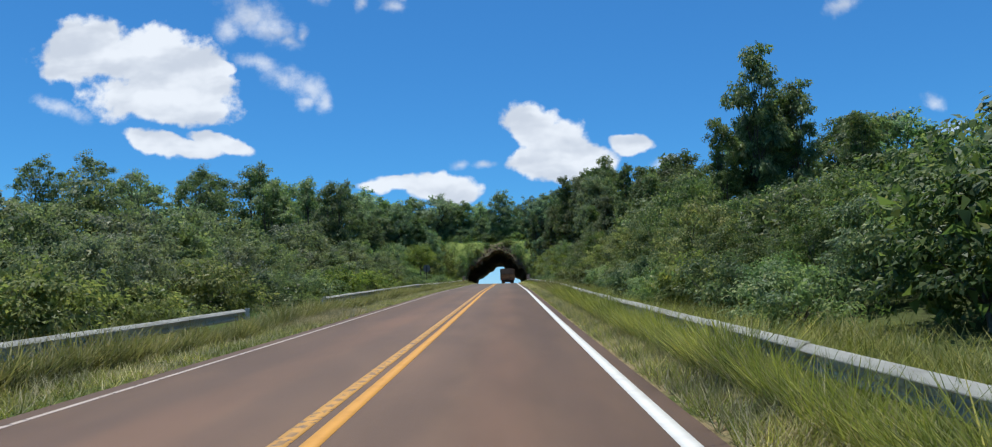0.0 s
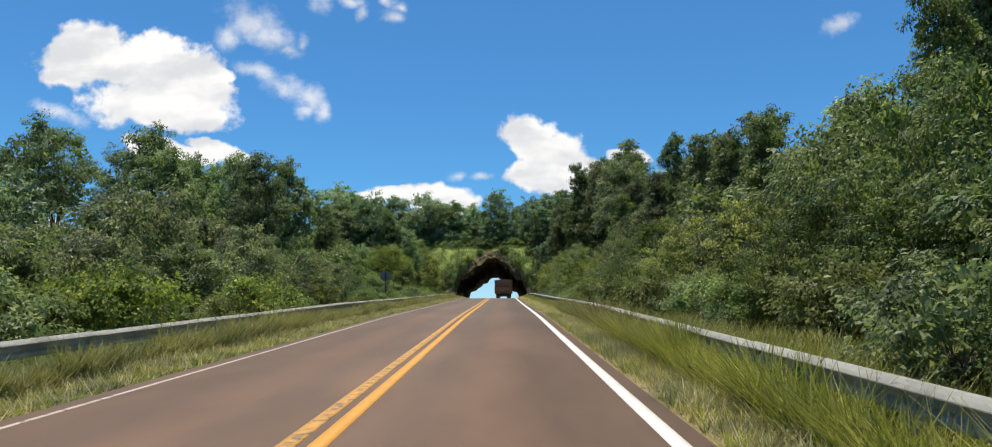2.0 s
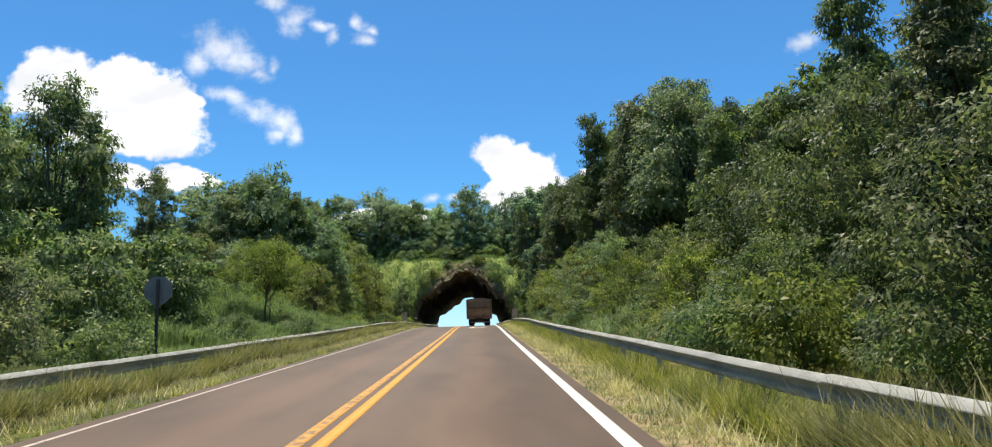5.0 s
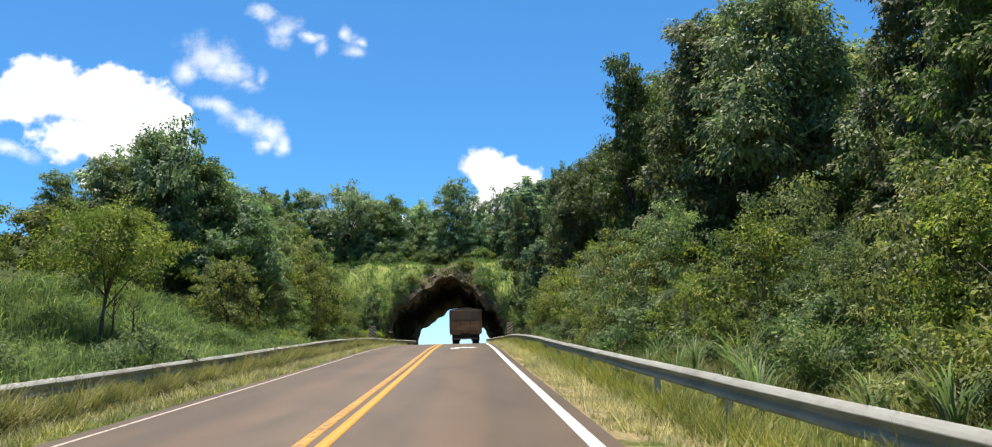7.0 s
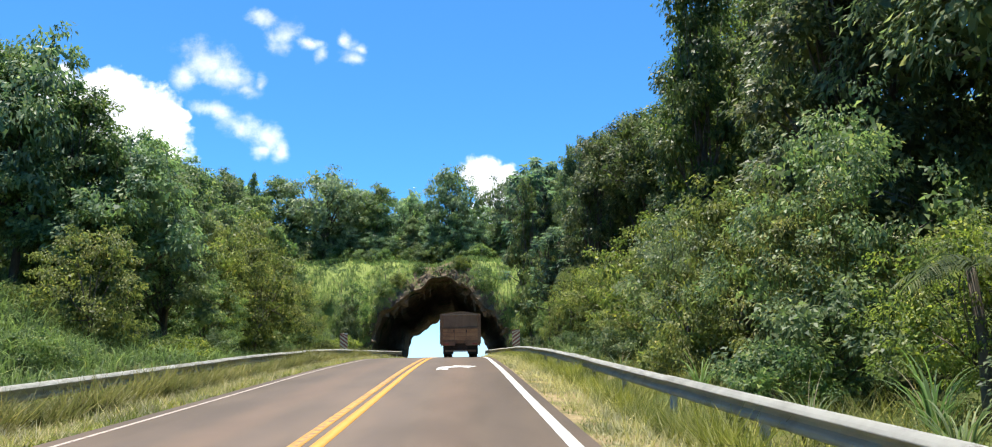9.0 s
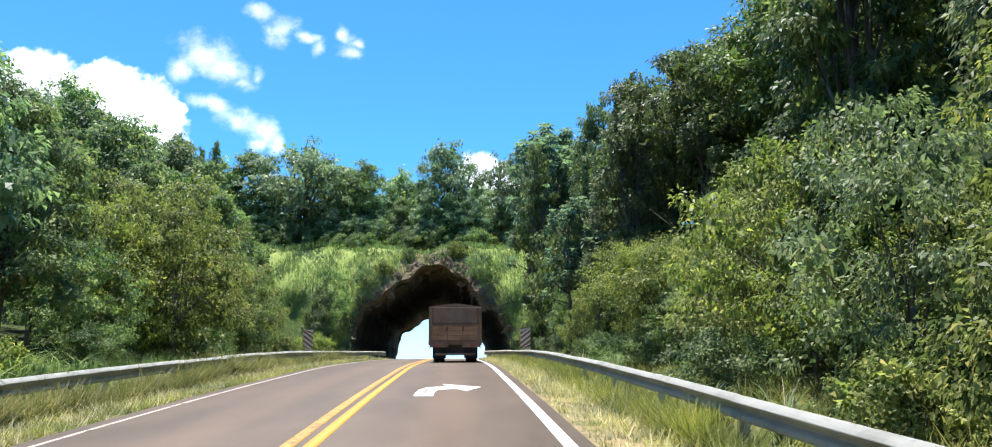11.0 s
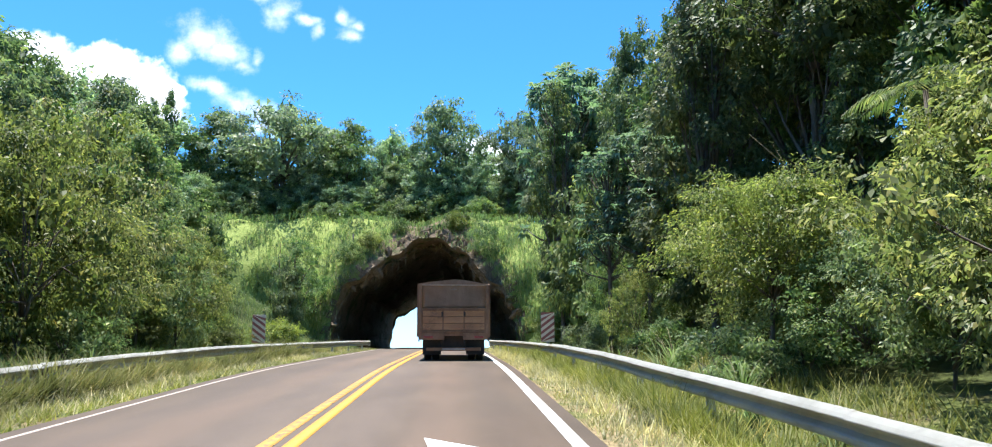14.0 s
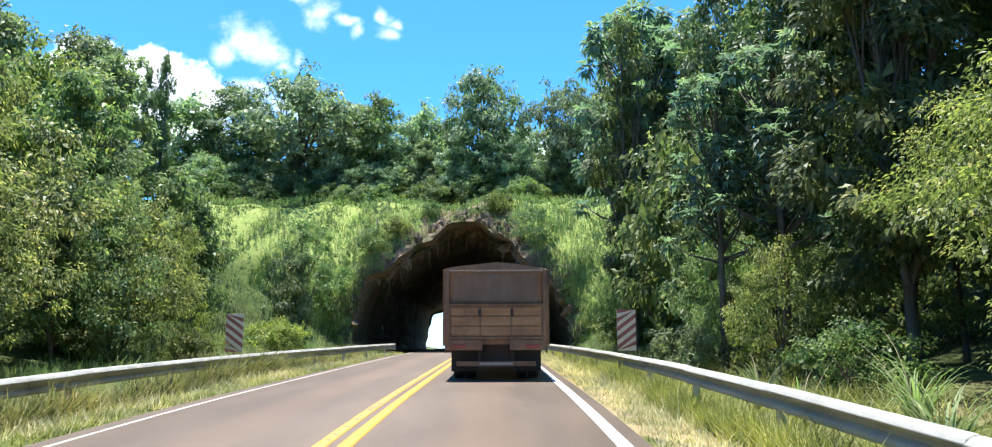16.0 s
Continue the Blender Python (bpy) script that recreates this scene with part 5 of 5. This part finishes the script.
for k, (x, y, tall) in enumerate(((4.9, 131.0, 1.5), (5.3, 127.2, 1.2), (4.8, 113.5, 1.2), (5.4, 108.0, 1.3), (5.2, 99.0, 1.1), (4.7, 119.5, 1.1), (5.0, 137.0, 1.2), (5.6, 88.0, 1.2), (-8.6, 104.0, 1.3), (-8.2, 108.5, 1.2), (-8.9, 134.0, 1.2), (-8.4, 141.0, 1.1),
                                  (-9.4, 120.0, 1.3), (4.6, 122.5, 0.9), (-8.0, 127.5, 1.0), (5.2, 129.0, 1.1), (4.7, 128.2, 0.8), (4.6, 125.0, 0.9), (5.8, 133.2, 1.4), (4.7, 134.4, 1.0), (4.7, 116.4, 0.9), (5.1, 104.0, 1.3), (4.8, 101.5, 1.1), (5.3, 95.0, 1.2), (4.8, 91.5, 0.9), (4.9, 84.0, 0.9), (5.0, 90.4, 1.6), (5.5, 92.3, 1.7), (6.1, 94.2, 1.8), (5.3, 96.4, 1.5), (6.2, 98.0, 1.6), (5.7, 86.4, 1.5), (6.3, 91.0, 1.8), (5.9, 100.5, 1.4), (-8.3, 112.0, 1.1), (-8.1, 131.0, 0.9), (-8.3, 137.6, 1.0))):
    reed_clump(x, y, tall * 0.85, 60 + k)


def bare_sapling(x, y, tall, seed, label):
    rng = random.Random(seed)
    top = empty("sapling")
    top.location = (x, y, float(ground_z(x, y)))
    tagged(top, label, "sapling")
    part("trunk", tube(bmesh.new(), [(0, 0, -0.2), (0.05, 0, tall * 0.5), (0.02, 0.05, tall)], [0.045, 0.035, 0.012], 6), BARK, top, smooth=True)
    for k in range(9):
        f = rng.uniform(0.35, 0.95)
        p = Vector((0.04, 0, tall * f))
        d = Vector((rng.uniform(-1, 1), rng.uniform(-1, 1), rng.uniform(0.4, 1.2))) * tall * 0.22
        part("branch", tube(bmesh.new(), [p, p + d * 0.5 + Vector((0, 0, -0.03)), p + d], [0.02, 0.014, 0.005], 5), BARK, top, smooth=True)


bare_sapling(-11.4, 103.6, 2.2, 3, "thin bare dead sapling in the tall grass")
bare_sapling(-11.0, 104.2, 1.8, 4, "thin bare dead sapling in the tall grass")
bare_sapling(-10.6, 161.5, 6.0, 8, "slender half-bare sapling below the hillside")


def palm(x, y, heart, reach, fronds, seed):
    """A small feather palm: a slim stem and arching fronds with narrow leaflets."""
    rng = np.random.default_rng(seed)
    z0 = float(ground_z(x, y))
    heart = heart + GRADE * y - z0
    top = empty("palm")
    top.location = (x, y, z0)
    tagged(top, "slim feather palm with arching fronds among the shrubs", "palm")
    part("trunk", tube(bmesh.new(), [(0, 0, -0.3), (0.05, 0, heart * 0.5), (0, 0, heart)], [0.09, 0.075, 0.06], 8), BARK, top, smooth=True)
    for k in range(fronds):
        a = k * 6.283 / fronds + rng.uniform(-0.25, 0.25)
        out, lift = Vector((math.cos(a), math.sin(a), 0)), rng.uniform(0.25, 0.75)
        ln = reach * rng.uniform(0.8, 1.1)
        spine = [Vector((0, 0, heart)) + out * ln * f + Vector((0, 0, ln * (lift * f - (0.45 + 0.5 * lift) * f * f))) for f in np.linspace(0, 1, 9)]
        rib = part("frond", tube(bmesh.new(), spine, [0.016 * (1.05 - 0.1 * i) for i in range(9)], 4), LEAF_DEEP, top, smooth=True)
        P, A, U, L = [], [], [], []
        for f in np.linspace(0.12, 0.99, 26):
            i = min(int(f * 8), 7)
            p = spine[i].lerp(spine[i + 1], f * 8 - i)
            d = (spine[i + 1] - spine[i]).normalized()
            for sx in (-1, 1):
                side = out.cross(Vector((0, 0, 1))) * sx
                P.append(p)
                A.append(side + d * 0.65 + Vector((0, 0, -0.25 + rng.uniform(-0.1, 0.1))))
                U.append(Vector((rng.normal() * 0.12, rng.normal() * 0.12, 1)))
                L.append(reach * 0.34 * math.sin(math.pi * (0.16 + 0.74 * f)))
        L = np.array(L)
        leaf_mesh("leaf_fan", np.array(P), np.array(A), np.array(U), L, L * 0.085, LEAF_DEEP, rib, 0.22)


palm(10.5, 129.4, 6.0, 1.6, 12, 5)
palm(6.9, 101.0, 2.0, 1.1, 10, 6)


def dead_limb(start, ends, thick, label):
    """Bare pale limbs that fork from one place."""
    limb = empty("dead_branch")
    limb.location = start
    tagged(limb, label, "branch")
    for k, e in enumerate(ends):
        e = Vector(e) - Vector(start)
        mid = e * 0.5 + Vector((0.06 * (-1) ** k, 0, 0.12))
        part("branch", tube(bmesh.new(), [(0, 0, 0), mid, e], [thick, thick * 0.7, thick * 0.25], 5), STRAW, limb, smooth=True)


dead_limb((11.4, 26.4, 1.8 + GRADE * 26), [(10.2, 25.9, 3.9 + GRADE * 26), (11.9, 26.0, 3.4 + GRADE * 26), (12.3, 26.2, 2.8 + GRADE * 26)], 0.035, "bare pale dead limbs showing between the shrubs")
dead_limb((9.9, 134.5, 4.6 + GRADE * 134), [(8.2, 133.6, 5.9 + GRADE * 134), (8.9, 133.8, 5.7 + GRADE * 134)], 0.03, "thin bare branch over the rounded shrub")


# ---- lorry ----
def build_lorry(x, y):
    """The tail of the cargo body stands at y."""
    base = float(road_z(y + 3))
    lorry = empty("lorry")
    tilt = math.atan2(float(road_z(y + 6) - road_z(y)), 6.0)
    lorry.matrix_basis = Matrix.Translation((x, y, float(road_z(y)) + 0.0)) @ Euler((tilt, 0, 0)).to_matrix().to_4x4()
    tagged(lorry, "old cargo lorry with rusty brown body and tarpaulin, seen from behind", "lorry")
    hw, ln, fl, mid, eave = 1.28, 6.6, 0.92, 1.88, 2.79
    part("cargo_floor", boxed(-hw, hw, 0.06, ln, fl - 0.02, fl + 0.12, bevel=0.01), RUST, lorry)
    for sx in (-1, 1):
        wall = part("side_board", boxed(sx * hw - 0.03, sx * hw + 0.03, 0.08, ln, fl + 0.12, mid, bevel=0.008), WOOD, lorry)
        for k in range(8):
            part("upright", boxed(sx * (hw + 0.035) - 0.03, sx * (hw + 0.035) + 0.03, 0.1 + k * 0.9, 0.18 + k * 0.9, fl - 0.05, eave, bevel=0.008), RUST, lorry)
    part("head_board", boxed(-hw, hw, ln - 0.06, ln, fl + 0.1, eave, bevel=0.01), RUST, lorry)
    # tail: frame, boards, upper cloth panel
    gate = part("tailgate", boxed(-hw + 0.10, hw - 0.10, 0.03, 0.08, fl + 0.10, mid, bevel=0.008), RUST, lorry, "rusty brown tailgate with orange-brown boards")
    rng = random.Random(2)
    for col in range(3):
        x0, x1 = -hw + 0.14 + col * 0.77, -hw + 0.14 + col * 0.77 + 0.73
        for row in range(3):
            z0 = fl + 0.20 + row * 0.25
            part("board", boxed(x0, x1, 0.002 + rng.uniform(0, 0.008), 0.034, z0, z0 + 0.225, bevel=0.008), WOOD, gate)
    for k in range(4):
        xx = -hw + 0.115 + k * 0.77
        part("batten", boxed(xx - 0.022, xx + 0.022, -0.018, 0.03, fl + 0.12, mid - 0.02, bevel=0.006), RUST, gate)
    for zz in (fl + 0.145, mid - 0.045):
        part("batten", boxed(-hw + 0.11, hw - 0.11, -0.022, 0.03, zz - 0.022, zz + 0.022, bevel=0.006), RUST, gate)
    for xx in (-0.42, 0.40):
        part("latch", boxed(xx - 0.03, xx + 0.03, -0.05, -0.02, mid - 0.28, mid - 0.10, bevel=0.008), FRAME, gate)
    for sx in (-1, 1):
        part("corner_post", boxed(sx * (hw - 0.05) - 0.055, sx * (hw - 0.05) + 0.055, -0.03, 0.09, fl - 0.08, eave, bevel=0.012), RUST, lorry)
    bm = bmesh.new()
    nx, nz = 16, 8
    g = [[bm.verts.new((-hw + 0.1 + (2 * hw - 0.2) * i / nx, 0.045 + 0.018 * math.sin(i * 1.3 + j * 0.7) * math.sin(j * 0.9), mid + 0.03 + (eave - mid - 0.03) * j / nz)) for i in range(nx + 1)] for j in range(nz + 1)]
    for j in range(nz):
        for i in range(nx):
            bm.faces.new((g[j][i], g[j][i + 1], g[j + 1][i + 1], g[j + 1][i]))
    bmesh.ops.solidify(bm, geom=bm.faces[:], thickness=0.012)
    part("rear_cloth", bm, TARP, lorry, "taut grey-brown tarpaulin panel", smooth=True)
    part("cross_rail", boxed(-hw - 0.01, hw + 0.01, -0.035, 0.05, mid - 0.015, mid + 0.035, bevel=0.012), RUST, lorry)
    part("cross_rail", boxed(-hw - 0.01, hw + 0.01, -0.025, 0.05, eave - 0.055, eave, bevel=0.012), STRAP, lorry, "pale edge rail under the tarpaulin")
    part("strap", boxed(-0.14, 0.10, 0.02, 0.034, eave - 0.20, eave - 0.175, bevel=0.003), STRAP, lorry)
    # sagging roof sheet with a ridge
    bm = bmesh.new()
    prof = [(-hw - 0.03, eave - 0.12), (-hw - 0.03, eave + 0.0), (-hw * 0.72, eave + 0.07), (-hw * 0.36, eave + 0.13), (0, eave + 0.17), (hw * 0.36, eave + 0.12), (hw * 0.72, eave + 0.06), (hw + 0.03, eave - 0.02), (hw + 0.03, eave - 0.14)]
    rows = []
    for k in range(23):
        yy = -0.04 + (ln + 0.04) * k / 22
        sag = 0.03 * math.sin(k * math.pi / 2.0)
        rows.append([bm.verts.new((px + 0.01 * math.sin(k * 1.7 + px * 3), yy, pz - (sag if abs(px) < hw else 0) + 0.012 * math.sin(k * 2.1 + px * 4))) for px, pz in prof])
    for r0, r1 in zip(rows, rows[1:]):
        for i in range(len(prof) - 1):
            bm.faces.new((r0[i], r1[i], r1[i + 1], r0[i + 1]))
    gable = [bm.verts.new((px, -0.03, eave - 0.02)) for px, pz in prof[1:-1]]
    for i in range(len(gable) - 1):
        bm.faces.new((gable[i], gable[i + 1], rows[0][i + 2], rows[0][i + 1]))
    bmesh.ops.recalc_face_normals(bm, faces=bm.faces[:])
    part("roof_tarpaulin", bm, TARP_TOP, lorry, "dusty brown tarpaulin roof with a ridge", smooth=False)
    # under the body
    for sx in (-1, 1):
        part("chassis_beam", boxed(sx * 0.42 - 0.05, sx * 0.42 + 0.05, 0.25, ln + 1.9, 0.62, fl - 0.02, bevel=0.01), FRAME, lorry)
        part("skirt", boxed(sx * 0.80 - 0.46, sx * 0.80 + 0.46, -0.01, 0.05, fl - 0.16, fl + 0.10, bevel=0.012), RUST, lorry)
        part("tail_light", boxed(sx * 0.92 - 0.17, sx * 0.92 + 0.17, -0.035, -0.008, fl - 0.10, fl - 0.02, bevel=0.01), RED, lorry, "dull red tail light")
        part("mudflap", boxed(sx * 0.80 - 0.34, sx * 0.80 + 0.34, 0.42, 0.435, 0.22, fl - 0.05, bevel=0.003), RUBBER, lorry)
        part("hook", boxed(sx * (hw - 0.02) - 0.02, sx * (hw - 0.02) + 0.02, -0.01, 0.05, fl - 0.22, fl - 0.06, bevel=0.006), FRAME, lorry)
        part("bumper_bracket", boxed(sx * 0.42 - 0.03, sx * 0.42 + 0.03, 0.24, 0.30, 0.40, 0.70, bevel=0.006), FRAME, lorry)
    part("rear_bumper", boxed(-1.0, 1.0, 0.18, 0.26, 0.36, 0.48, bevel=0.015), RUST, lorry, "rusty rear bumper bar")
    part("bumper_strip", boxed(-0.42, 0.42, 0.165, 0.178, 0.395, 0.450, bevel=0.003), STRAP, lorry, "pale worn strip on the bumper")
    # added dark box: blocks the bright road beneath, stands in for underbody shade
    part("cross_member", boxed(-0.62, 0.62, 0.50, 0.56, 0.46, fl - 0.02, bevel=0.01), FRAME, lorry)
    part("spare_wheel_tray", boxed(-0.45, 0.45, 0.9, 1.9, 0.58, 0.74, bevel=0.03), FRAME, lorry)
    part("axle", boxed(-0.7, 0.7, 1.32, 1.48, 0.42, 0.56, bevel=0.03), FRAME, lorry)
    part("tank", boxed(-1.15, -0.60, 3.2, 4.3, 0.48, 0.88, bevel=0.08), FRAME, lorry)

    def wheel(cx, cy, width):
        w = part("wheel", tube(bmesh.new(), [(-width * 0.30, 0, 0), (width * 0.30, 0, 0)], [0.16, 0.16], 16), FRAME, lorry, smooth=False)
        w.location = (cx, cy, 0.49)
        b = bmesh.new()
        pr = [(-0.5, 0.30), (-0.5, 0.44), (-0.40, 0.485), (-0.14, 0.495), (-0.12, 0.475), (-0.04, 0.475), (-0.02, 0.495), (0.14, 0.495), (0.16, 0.475), (0.24, 0.475), (0.26, 0.495), (0.40, 0.485), (0.5, 0.44), (0.5, 0.30)]
        rg = [[b.verts.new((px * width, r * math.cos(a), r * math.sin(a))) for a in [2 * math.pi * k / 32 for k in range(32)]] for px, r in pr]
        for r0, r1 in zip(rg, rg[1:]):
            for k in range(32):
                b.faces.new((r0[k], r0[(k + 1) % 32], r1[(k + 1) % 32], r1[k]))
        part("tyre", b, RUBBER, w, smooth=False)
        b = tube(bmesh.new(), [(-width * 0.36, 0, 0), (width * 0.36, 0, 0)], [0.30, 0.30], 24)
        part("rim", b, FRAME, w)

    for sx in (-1, 1):
        wheel(sx * 0.98, 1.4, 0.27)
        wheel(sx * 0.68, 1.4, 0.27)
        wheel(sx * 1.0, 7.6, 0.27)
    cab = part("cab", boxed(-1.15, 1.15, ln + 0.15, ln + 2.1, 0.75, 2.45, bevel=0.12), CABPAINT, lorry, "cream painted cab")
    part("windscreen", boxed(-0.95, 0.95, ln + 2.08, ln + 2.12, 1.55, 2.25, bevel=0.02), GLASS_DARK, cab)
    part("rear_window", boxed(-0.5, 0.5, ln + 0.13, ln + 0.17, 1.65, 2.15, bevel=0.02), GLASS_DARK, cab)
    for sx in (-1, 1):
        part("side_window", boxed(sx * 1.14 - 0.02, sx * 1.14 + 0.02, ln + 0.95, ln + 1.8, 1.55, 2.2, bevel=0.01), GLASS_DARK, cab)
        part("mirror", boxed(sx * 1.36 - 0.08, sx * 1.36 + 0.08, ln + 1.85, ln + 1.90, 1.5, 1.95, bevel=0.015), FRAME, cab)


build_lorry(0.20, 142.2)
